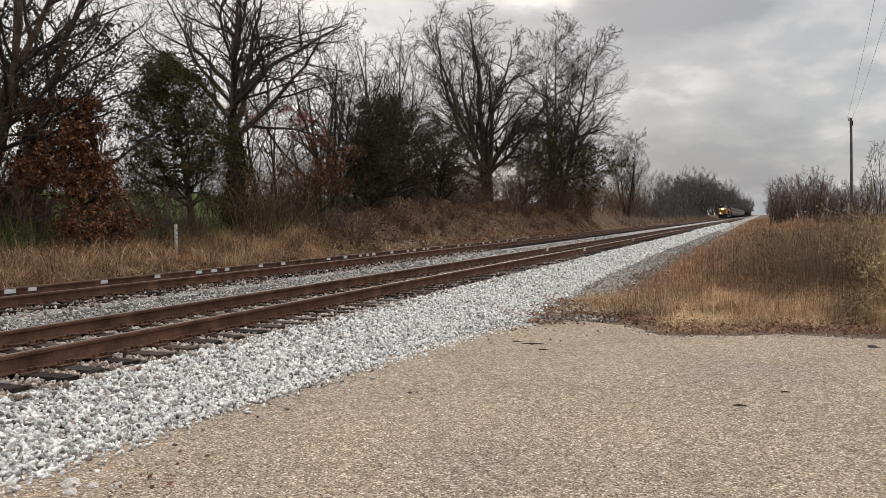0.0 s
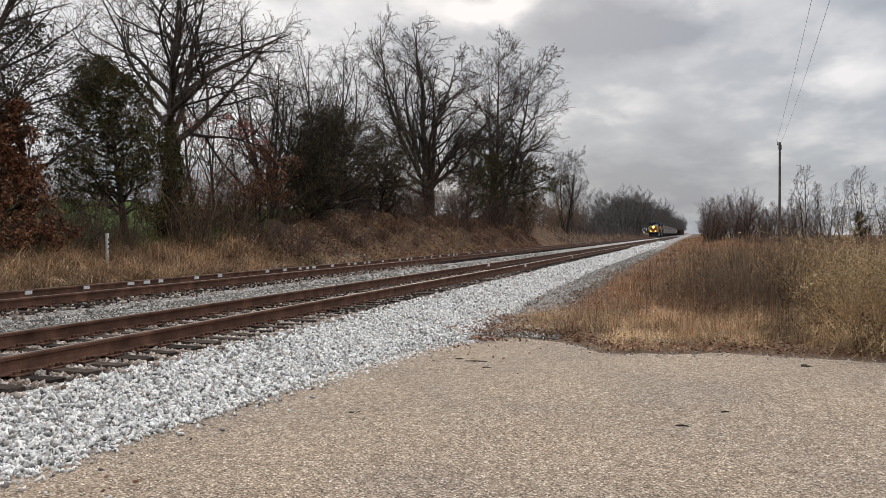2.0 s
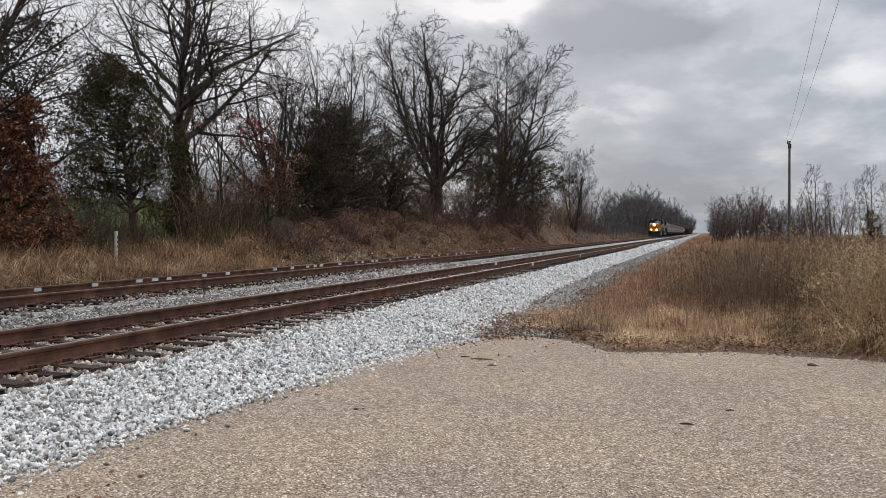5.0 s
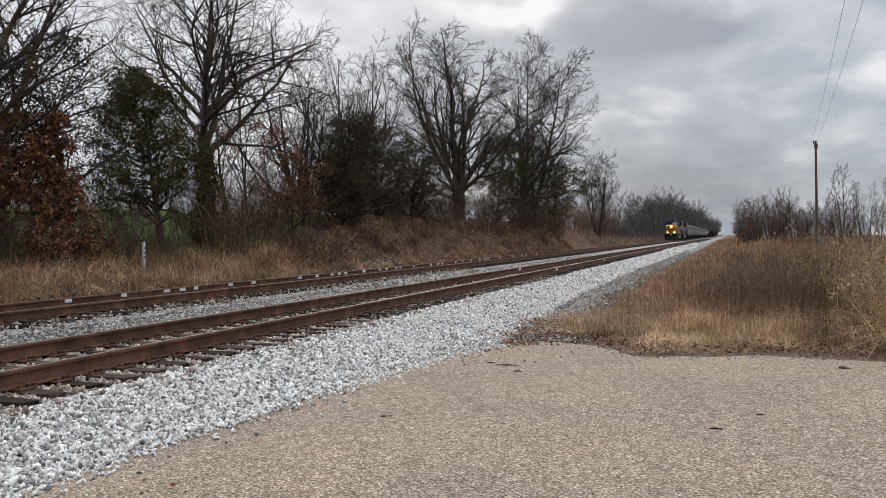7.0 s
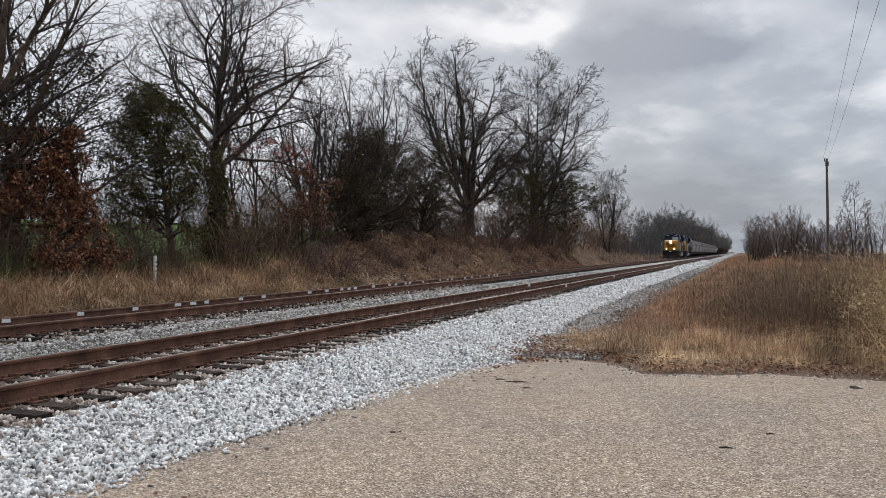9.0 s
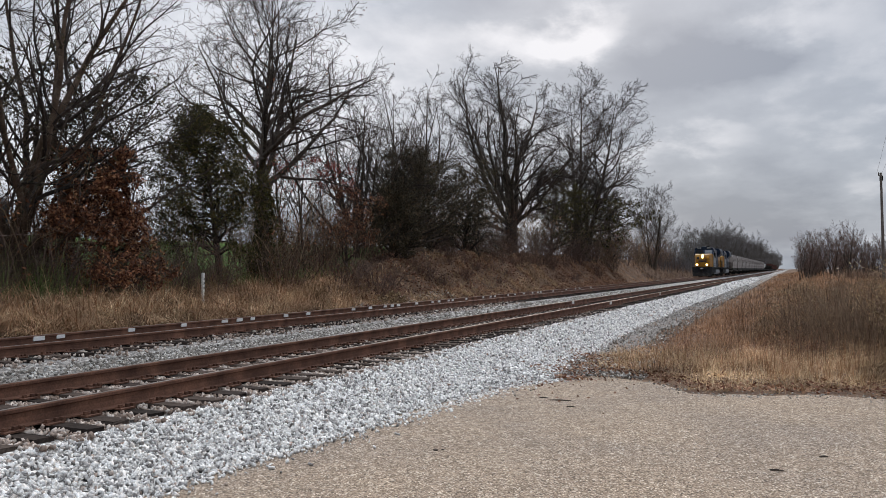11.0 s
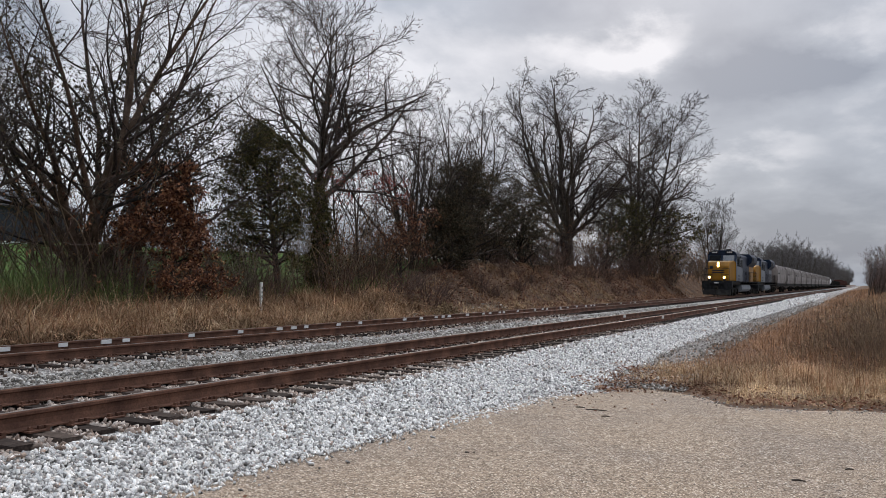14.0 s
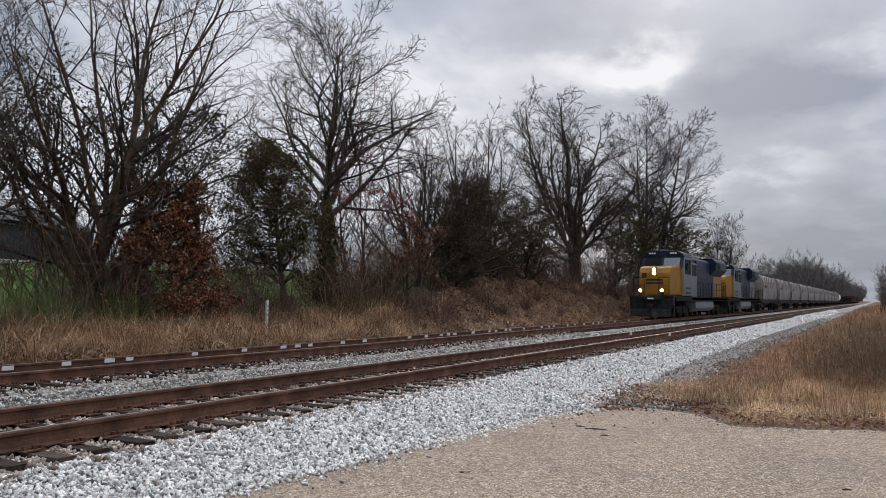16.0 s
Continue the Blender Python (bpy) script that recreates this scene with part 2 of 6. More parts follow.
RAILTOP = matter("worn_rail_head", [(0.3, (0.22, 0.17, 0.14)), (0.7, (0.36, 0.31, 0.28))], 5.0, 60.0, 0.38, 0.7, 0.1, 0.001, amount=0.2)
TIEWOOD = matter("creosoted_tie_wood", [(0.0, (0.018, 0.014, 0.012)), (0.6, (0.042, 0.031, 0.026)), (1.0, (0.085, 0.064, 0.052))], 6.0, 35.0, 0.9, 0, 0.6, 0.01, by="object", amount=0.45)
WHITEPAINT = matter("weathered_white_paint", [(0.3, (0.62, 0.61, 0.57)), (0.6, (0.78, 0.77, 0.74))], 6.0, 40.0, 0.6, 0, 0.1, 0.002, amount=0.12)
BLACKPAINT = matter("black_paint", [(0.3, (0.012, 0.012, 0.013)), (0.7, (0.028, 0.028, 0.03))], 4.0, 40.0, 0.6, 0, 0.1, 0.002, amount=0.2)
BARK = matter("grey_brown_bark", [(0.3, (0.034, 0.025, 0.019)), (0.5, (0.066, 0.050, 0.039)), (0.7, (0.105, 0.083, 0.067))], 6.0, 30.0, 0.95, 0, 0.8, 0.03, amount=0.35)
TWIG = matter("bare_twigs", [(0.0, (0.024, 0.018, 0.015)), (0.5, (0.050, 0.037, 0.031)), (1.0, (0.092, 0.070, 0.058))], 1.0, 20.0, 0.95, 0, 0, 0.01, by="island", amount=0.2)
TWIG_RED = matter("reddish_brush_stems", [(0.0, (0.055, 0.032, 0.025)), (0.5, (0.115, 0.068, 0.052)), (1.0, (0.20, 0.135, 0.105))], 1.0, 20.0, 0.95, 0, 0, 0.01, by="island", amount=0.2)
# distant twigs: haze is put into the colour as a paler grey
TWIG_HAZE = matter("haze_grey_far_twigs", [(0.0, (0.065, 0.056, 0.054)), (0.5, (0.105, 0.092, 0.088)), (1.0, (0.15, 0.132, 0.126))], 1.0, 20.0, 0.95, 0, 0, 0.01, by="island", amount=0.2)
OAKLEAF = matter("dead_oak_leaves", [(0.0, (0.04, 0.016, 0.010)), (0.45, (0.14, 0.052, 0.026)), (0.8, (0.29, 0.118, 0.056)), (1.0, (0.42, 0.22, 0.11))], 2.0, 30.0, 0.8, 0, 0, 0.01, by="island", amount=0.2)
REDLEAF = matter("red_maple_leaves", [(0.0, (0.13, 0.025, 0.02)), (0.5, (0.26, 0.055, 0.04)), (1.0, (0.38, 0.13, 0.09))], 2.0, 30.0, 0.8, 0, 0, 0.01, by="island", amount=0.2)
DARKLEAF = matter("dark_withered_leaves", [(0.0, (0.020, 0.018, 0.010)), (0.6, (0.050, 0.042, 0.022)), (1.0, (0.095, 0.072, 0.034))], 2.0, 30.0, 0.8, 0, 0, 0.01, by="island", amount=0.2)
CEDAR = matter("cedar_needles", [(0.0, (0.016, 0.016, 0.005)), (0.45, (0.050, 0.046, 0.012)), (0.8, (0.10, 0.085, 0.022)), (1.0, (0.15, 0.095, 0.042))], 1.0, 20.0, 0.9, 0, 0, 0.01, by="island", amount=0.25)
CEDAR_DRY = matter("winter_cedar_needles", [(0.0, (0.018, 0.016, 0.009)), (0.5, (0.050, 0.041, 0.021)), (0.85, (0.10, 0.075, 0.040)), (1.0, (0.16, 0.095, 0.055))], 1.0, 20.0, 0.9, 0, 0, 0.01, by="island", amount=0.25)
STRAW = matter("dead_straw_grass", [(0.0, (0.18, 0.105, 0.055)), (0.35, (0.37, 0.24, 0.13)), (0.75, (0.55, 0.385, 0.22)), (1.0, (0.72, 0.58, 0.38))], 0.9, 20.0, 0.9, 0, 0, 0.01, by="island", amount=0.2, patchy=1.0)
STRAW_BROWN = matter("brown_dead_grass", [(0.0, (0.155, 0.076, 0.040)), (0.5, (0.34, 0.18, 0.094)), (1.0, (0.52, 0.32, 0.185))], 0.9, 20.0, 0.9, 0, 0, 0.01, by="island", amount=0.2, patchy=1.0)
WEEDSTEM = matter("dry_weed_stems", [(0.0, (0.085, 0.050, 0.034)), (0.5, (0.17, 0.105, 0.070)), (1.0, (0.29, 0.20, 0.135))], 0.9, 20.0, 0.9, 0, 0, 0.01, by="island", amount=0.2, patchy=1.0)
STRAW_GOLD = matter("golden_straw_grass", [(0.0, (0.18, 0.10, 0.045)), (0.35, (0.40, 0.25, 0.115)), (0.75, (0.60, 0.41, 0.20)), (1.0, (0.78, 0.61, 0.37))], 0.9, 20.0, 0.9, 0, 0, 0.01, by="island", amount=0.2, patchy=0.6)
GREENGRASS = matter("green_grass", [(0.0, (0.075, 0.105, 0.03)), (0.5, (0.15, 0.205, 0.06)), (1.0, (0.29, 0.32, 0.12))], 0.5, 20.0, 0.9, 0, 0, 0.01, by="island", amount=0.2)
LITTER = matter("fallen_leaves", [(0.0, (0.11, 0.040, 0.024)), (0.5, (0.235, 0.108, 0.062)), (1.0, (0.46, 0.30, 0.19))], 0.5, 20.0, 0.9, 0, 0, 0.01, by="island", amount=0.2)
YELLOW = matter("yellow_engine_paint", [(0.3, (0.248, 0.112, 0.007)), (0.6, (0.312, 0.144, 0.009)), (0.8, (0.280, 0.136, 0.016))], 1.2, 25.0, 0.45, 0, 0.05, 0.002, amount=0.12)
BLUE = matter("dark_blue_engine_paint", [(0.3, (0.010, 0.016, 0.030)), (0.7, (0.022, 0.032, 0.055))], 1.2, 25.0, 0.45, 0, 0.05, 0.002, amount=0.2)
GREY = matter("grey_engine_paint", [(0.3, (0.110, 0.118, 0.129)), (0.7, (0.163, 0.173, 0.187))], 0.8, 25.0, 0.5, 0, 0.05, 0.002, amount=0.12)
HOPPERGREY = matter("dusty_grey_car_paint", [(0.3, (0.16, 0.136, 0.125)), (0.5, (0.26, 0.228, 0.208)), (0.7, (0.33, 0.295, 0.27))], 0.5, 15.0, 0.7, 0, 0.1, 0.005, amount=0.14)
GRIME = matter("grimy_black_steel", [(0.3, (0.010, 0.009, 0.008)), (0.7, (0.030, 0.026, 0.022))], 2.0, 25.0, 0.8, 0.1, 0.3, 0.005, amount=0.35)
CARBROWN = matter("oxide_red_car_paint", [(0.3, (0.060, 0.022, 0.017)), (0.7, (0.102, 0.041, 0.028))], 0.6, 20.0, 0.8, 0, 0.1, 0.004, amount=0.25)
CARWHITE = matter("white_tank_paint", [(0.3, (0.60, 0.60, 0.58)), (0.7, (0.74, 0.74, 0.72))], 0.6, 20.0, 0.5, 0, 0.1, 0.004, amount=0.1)
GLASS = matter("dark_cab_glass", [(0.3, (0.02, 0.024, 0.028)), (0.7, (0.035, 0.04, 0.046))], 2.0, 20.0, 0.05, 0, 0, 0.01, amount=0.1)
GLASS.node_tree.nodes["Principled BSDF"].inputs["Specular IOR Level"].default_value = 1.0
GLASS_SIDE = matter("dark_side_glass", [(0.3, (0.008, 0.009, 0.010)), (0.7, (0.016, 0.018, 0.020))], 2.0, 20.0, 0.5, 0, 0, 0.01, amount=0.1)
GLASS_SIDE.node_tree.nodes["Principled BSDF"].inputs["Specular IOR Level"].default_value = 0.05
TWIG_BRUSH = matter("pale_brush_twigs", [(0.0, (0.075, 0.046, 0.036)), (0.5, (0.125, 0.080, 0.063)), (1.0, (0.19, 0.132, 0.107))], 1.0, 20.0, 0.95, 0, 0, 0.01, by="island", amount=0.2)
LAMP = matter("lit_lamp_lens", [(0.3, (0.9, 0.8, 0.5)), (0.7, (0.9, 0.8, 0.5))], 1, 5, 0.3, 0, 0, 0.01, amount=0.02, emit=((1.0, 0.60, 0.20), 600.0))
# reflector emission stands in for the orange glare round each lit lens
LAMP_GLARE = matter("lamp_glare_reflector", [(0.3, (0.8, 0.6, 0.3)), (0.7, (0.9, 0.7, 0.4))], 1, 5, 0.3, 0, 0, 0.01, amount=0.02, emit=((1.0, 0.44, 0.05), 9.0))
FORB = matter("dry_weed_leaves", [(0.0, (0.09, 0.055, 0.03)), (0.4, (0.20, 0.125, 0.065)), (0.75, (0.34, 0.235, 0.12)), (1.0, (0.55, 0.44, 0.26))], 0.9, 20.0, 0.9, 0, 0, 0.01, by="island", amount=0.2)
SHRUB = matter("brown_shrub_stems", [(0.0, (0.10, 0.066, 0.041)), (0.5, (0.185, 0.125, 0.078)), (1.0, (0.29, 0.205, 0.13))], 1.0, 20.0, 0.95, 0, 0, 0.01, by="island", amount=0.2)
SEEDFLUFF = matter("pale_seed_heads", [(0.0, (0.20, 0.13, 0.06)), (0.5, (0.38, 0.27, 0.13)), (1.0, (0.60, 0.48, 0.28))], 0.9, 20.0, 0.9, 0, 0, 0.01, by="island", amount=0.2)
BARK_PALE = matter("pale_brown_bark", [(0.3, (0.058, 0.037, 0.025)), (0.5, (0.105, 0.069, 0.047)), (0.7, (0.16, 0.114, 0.082))], 3.0, 30.0, 0.95, 0, 0.8, 0.03, amount=0.35)
BARNWALL = matter("grey_barn_steel", [(0.3, (0.04, 0.043, 0.052)), (0.7, (0.065, 0.07, 0.082))], 1.0, 20.0, 0.6, 0.1, 0.1, 0.01, amount=0.1)
for dull in (BLACKPAINT, GRIME, TIEWOOD, RUST, BLUE, BARNWALL):
    dull.node_tree.nodes["Principled BSDF"].inputs["Specular IOR Level"].default_value = 0.1
PLOWGREY = matter("dusty_plow_steel", [(0.3, (0.014, 0.013, 0.012)), (0.5, (0.028, 0.026, 0.024)), (0.7, (0.065, 0.060, 0.055))], 2.2, 20.0, 0.8, 0, 0.1, 0.004, amount=0.3)
POLEWOOD = matter("grey_pole_wood", [(0.3, (0.075, 0.062, 0.052)), (0.7, (0.15, 0.128, 0.11))], 3.0, 40.0, 0.9, 0, 0.5, 0.01, amount=0.3)
WIRE = matter("weathered_wire", [(0.3, (0.10, 0.10, 0.11)), (0.7, (0.16, 0.16, 0.17))], 3.0, 40.0, 0.6, 0.3, 0, 0.01, amount=0.1)


# ---- mesh helpers ----
def mesh_np(name, V, F, mat, smooth=False):
    """A mesh object from arrays of points and of faces with one number of corners."""
    V, F = np.asarray(V, np.float32), np.asarray(F, np.int32)
    me = bpy.data.meshes.new(name)
    me.vertices.add(len(V))
    me.vertices.foreach_set("co", V.ravel())
    k = F.shape[1]
    me.loops.add(F.size)
    me.loops.foreach_set("vertex_index", F.ravel())
    me.polygons.add(len(F))
    me.polygons.foreach_set("loop_start", np.arange(0, F.size, k, dtype=np.int32))
    me.update(calc_edges=True)
    if smooth:
        me.shade_smooth()
    me.materials.append(mat)
    return new(name, me)


def under(ob, parent, label=""):
    ob.parent = parent
    return tagged(ob, label) if label else ob


def part(name, bm, material, parent, label=""):
    me = bpy.data.meshes.new(name)
    bm.normal_update()
    bm.to_mesh(me)
    bm.free()
    me.materials.append(material)
    ob = new(name, me)
    return under(ob, parent, label) if parent else ob


def box(bm, x0, x1, y0, y1, z0, z1, bevel=0.0):
    r = bmesh.ops.create_cube(bm, size=1.0)
    vs = r["verts"]
    for v in vs:
        v.co = Vector((x0 + (v.co.x + 0.5) * (x1 - x0), y0 + (v.co.y + 0.5) * (y1 - y0), z0 + (v.co.z + 0.5) * (z1 - z0)))
    if bevel:
        es = list({e for v in vs for e in v.link_edges})
        bmesh.ops.bevel(bm, geom=es, offset=bevel, segments=2, profile=0.5, affect="EDGES")
    return bm


def rod(bm, a, b, r, seg=8, r2=None):
    a, b = Vector(a), Vector(b)
    d = b - a
    m = Matrix.Translation((a + b) / 2) @ d.to_track_quat("Z", "Y").to_matrix().to_4x4()
    bmesh.ops.create_cone(bm, cap_ends=True, segments=seg, radius1=r, radius2=r if r2 is None else r2, depth=d.length, matrix=m)
    return bm


def prism(bm, outline, x0, x1, axis="x", bevel=0.0):
    """An outline drawn in the other two axes, pushed along one axis."""
    def at(u, v, w):
        return (w, u, v) if axis == "x" else (u, w, v) if axis == "y" else (u, v, w)
    a = [bm.verts.new(at(u, v, x0)) for u, v in outline]
    b = [bm.verts.new(at(u, v, x1)) for u, v in outline]
    n = len(outline)
    fs = [bm.faces.new(a), bm.faces.new(b[::-1])]
    fs += [bm.faces.new((a[(k + 1) % n], a[k], b[k], b[(k + 1) % n])) for k in range(n)]
    bmesh.ops.recalc_face_normals(bm, faces=fs)
    if bevel:
        bmesh.ops.bevel(bm, geom=list({e for f in fs for e in f.edges}), offset=bevel, segments=2, profile=0.5, affect="EDGES")
    return bm


BM = bmesh.new


def thing(name, m, label, category, group="", kind=""):
    ob = new(name)
    ob.empty_display_size = 0.3
    ob.matrix_basis = m
    return tagged(ob, label, category, group, kind)


def sstep(a, b, x):
    t = np.clip((np.asarray(x, float) - a) / (b - a), 0, 1)
    return t * t * (3 - 2 * t)


# ---- the lie of the land ----
R1, R2 = -6.76, -8.265            # rails of the near track
FN, FF = -12.22, -13.725          # rails of the far track
XC_NEAR, XC_FAR = (R1 + R2) / 2, (FN + FF) / 2
PAVE = -0.63
LAND = np.random.RandomState(4).rand(8) * 6


def toe(y):
    """Foot of the near ballast shoulder."""
    return np.interp(y, [-40, 6, 7.9, 9.6, 10.8, 12.2, 13.3, 14.2, 22, 40, 2500], [-5.2, -5.1, -4.88, -4.68, -4.55, -4.45, -4.0, -3.85, -4.65, -5.1, -5.1])


def land(x, y):
    x, y = np.asarray(x, float), np.asarray(y, float)
    right = -0.68 + sstep(-2.5, 4, x) * sstep(14, 34, y) * 0.75 + sstep(15, 20, y) * -0.08 * (1 - sstep(-3, 0, x))
    bank = 2.3 * sstep(27, 46, y) * (1 - 0.55 * sstep(110, 170, y))
    left = -0.85 + 0.45 * sstep(-15.8, -17.5, x) + 0.65 * sstep(-17.5, -22, x) + bank * sstep(-16.6, -21.0, x) + 0.055 * np.clip(-x - 25, 0, 80) * (1 - sstep(34, 70, y))
    z = np.where(x > -10, right, left)
    bumps = 0.05 * np.sin(x * 1.7 + LAND[0]) * np.sin(y * 1.3 + LAND[1]) + 0.10 * np.sin(x * 0.45 + LAND[2]) * np.sin(y * 0.37 + LAND[3])
    wild = np.where(x > -10, sstep(15, 20, y) * sstep(-3.5, -1, x), sstep(-17, -19, x))
    lumps = 0.28 * np.sin(y * 0.83 + x * 0.6 + LAND[4]) * np.sin(x * 1.1 - y * 0.31 + LAND[5]) * np.where(x > -10, 0.0, sstep(-17.2, -18.6, x) * sstep(30, 36, y) * (1 - sstep(90, 120, y)))
    return z + bumps * wild + lumps


def sheet(name, xs, ys, zf, mat):
    X, Y = np.meshgrid(xs, ys, indexing="ij")
    Z = zf(X, Y)
    V = np.stack([X, Y, Z], -1).reshape(-1, 3)
    n = len(ys)
    i = (np.arange(len(xs) - 1)[:, None] * n + np.arange(n - 1)[None]).ravel()
    F = np.stack([i, i + n, i + n + 1, i + 1], 1)
    return mesh_np(name, V, F, mat, True)


XS = np.concatenate([[-2500, -1000, -400, -200, -120, -90, -70, -55, -46, -40], np.arange(-36, 14, 0.7), [14, 16, 19, 23, 28, 35, 50, 80, 150, 400, 1000, 2500]])
YS = np.concatenate([[-2500, -800, -200, -60, -20, -6], np.arange(-2, 80, 1.2), np.arange(80, 200, 5), [210, 240, 280, 330, 400, 600, 1000, 2500]])
tagged(sheet("ground", XS, YS, land, GROUND), "brown leaf-littered ground with green pasture beyond", "ground", kind="structure")


def build_paving():
    """The paved lot, with a ragged far edge."""
    rs = np.random.RandomState(8)
    ys = np.concatenate([[-40, -20, -8, -3], np.arange(-1, 14.0, 0.25)])
    cols = 60
    us = np.linspace(0, 1, cols)
    xr = 34.0
    far = lambda x: np.interp(x, [-6, -3.9, -3.2, -2.6, -1.4, -0.6, 0.6, 1.6, 2.8, 5, 34], [14.0, 14.0, 14.3, 14.1, 12.9, 13.1, 13.7, 13.7, 13.5, 13.3, 13.0])
    Y = np.repeat(ys[None], cols, 0)
    X = toe(ys)[None] - 0.45 + (xr - toe(ys)[None] + 0.45) * (us[:, None] ** 2.2)
    lim = far(X) + 0.10 * np.sin(X * 5.1) + 0.06 * np.sin(X * 13.7 + 1)
    Y = np.where(Y > 0, Y / 13.75 * lim, Y)
    Z = PAVE + 0.012 * np.sin(X * 0.9) * np.sin(Y * 0.7) - 0.05 * sstep(9, 14, Y)
    V = np.stack([X, Y, Z], -1)
    n = len(ys)
    i = (np.arange(cols - 1)[:, None] * n + np.arange(n - 1)[None]).ravel()
    F = np.stack([i, i + n, i + n + 1, i + 1], 1)
    top = V.reshape(-1, 3)
    rim = V[:, -1].copy()
    low = rim + [0, 0.02, -0.12]
    k0 = len(top)
    j = np.arange(cols - 1)
    F2 = np.stack([j * n + n - 1, (j + 1) * n + n - 1, k0 + j + 1, k0 + j], 1)
    return mesh_np("paved_lot", np.concatenate([top, low]), np.concatenate([F, F2]), PAVING)


tagged(build_paving(), "worn tan chip-seal paved lot beside the railway", "paved lot", kind="structure")


def bed_height(x, y):
    """The ballast's top across both tracks; u runs over the profile."""
    t = toe(y)
    px = [-17.0, -15.9, -15.2, -11.2, -10.8, -9.75, -9.35, -5.95]
    pz = [-0.90, -0.46, -0.27, -0.27, -0.33, -0.33, -0.255, -0.255]
    z = np.interp(x, px, pz)
    sh = (x + 5.95) / np.maximum(t + 5.95, 0.05)
    foot = PAVE - 0.03 - 0.10 * sstep(13, 18, y)
    return np.where(x > -5.95, -0.245 + (foot + 0.245) * np.clip(sh, 0, 1.15) ** 0.9, z)


def build_bed():
    ys = np.concatenate([[-60, -20, -5], np.arange(0, 60, 0.6), np.arange(60, 200, 5), np.arange(200, 700, 40), np.arange(700, 1800, 100)])
    us = np.concatenate([np.linspace(-17, -5.95, 40), np.linspace(0.06, 1.12, 16)])
    Y = np.repeat(ys[None], len(us), 0)
    X = np.where(us[:, None] > 0, -5.95 + us[:, None] * (toe(ys)[None] + 5.95), us[:, None])
    rs = np.random.RandomState(5)
    Z = bed_height(X, Y) + rs.uniform(-0.012, 0.012, X.shape)
    n = len(ys)
    i = (np.arange(len(us) - 1)[:, None] * n + np.arange(n - 1)[None]).ravel()
    F = np.stack([i, i + n, i + n + 1, i + 1], 1)
    return mesh_np("ballast_bed", np.stack([X, Y, Z], -1).reshape(-1, 3), F, BALLAST, True)


tagged(build_bed(), "pale crushed limestone ballast bed under two tracks", "ballast", kind="structure")


def build_path():
    """Strip of dusty gravel between the shoulder and the weeds."""
    ys = np.concatenate([np.arange(13.6, 60, 1.0), np.arange(60, 1700, 20)])
    us = np.linspace(0, 1, 8)
    X = toe(ys)[None] - 0.3 + us[:, None] * (1.35 + 0.12 * np.sin(ys * 0.9))[None] * np.interp(ys, [13, 20, 60, 500], [0.45, 0.85, 1.0, 1.0])[None]
    Y = np.repeat(ys[None], 8, 0)
    Z = land(X, Y) + 0.035 - 0.06 * (us[:, None] > 0.95)
    n = len(ys)
    i = (np.arange(7)[:, None] * n + np.arange(n - 1)[None]).ravel()
    return mesh_np("gravel_path", np.stack([X, Y, Z], -1).reshape(-1, 3), np.stack([i, i + n, i + n + 1, i + 1], 1), DUSTY, True)


tagged(build_path(), "dusty grey gravel strip along the ballast shoulder", "gravel path", kind="structure")


# ---- tracks ----
def rail_mesh(y0, y1):
    """A T-section rail, top at z = 0, and the worn running band on its head."""
    half = [(0.075, -0.186), (0.075, -0.174), (0.018, -0.158), (0.010, -0.10), (0.014, -0.055), (0.036, -0.042), (0.037, -0.012), (0.028, -0.002)]
    outline = half + [(-u, v) for u, v in half[::-1]]
    return prism(BM(), outline, y0, y1, "y")


def tie_mesh(name, seed):
    rs = np.random.RandomState(seed)
    bm = BM()
    box(bm, -1.37, 1.37, -0.105, 0.105, -0.175, 0.0, 0.012)
    for v in bm.verts:
        v.co += Vector(rs.uniform(-0.008, 0.008, 3))
    me = bpy.data.meshes.new(name)
    bm.to_mesh(me)
    bm.free()
    me.materials.append(TIEWOOD)
    return me


def plate_mesh():
    """A tie plate with its four spikes."""
    bm = BM()
    box(bm, -0.17, 0.17, -0.095, 0.095, 0.0, 0.016)
    for u in (-0.105, 0.105):
        for v in (-0.05, 0.05):
            box(bm, u - 0.02, u + 0.02, v - 0.018, v + 0.018, 0.016, 0.05)
    for u in (-0.095, 0.095):
        box(bm, u - 0.022, u + 0.022, 0.11, 0.15, -0.02, 0.045)
    me = bpy.data.meshes.new("tie_plate")
    bm.to_mesh(me)
    bm.free()
    me.materials.append(RUST)
    return me


PLATE = plate_mesh()
TIES = [tie_mesh("tie", k) for k in range(4)]


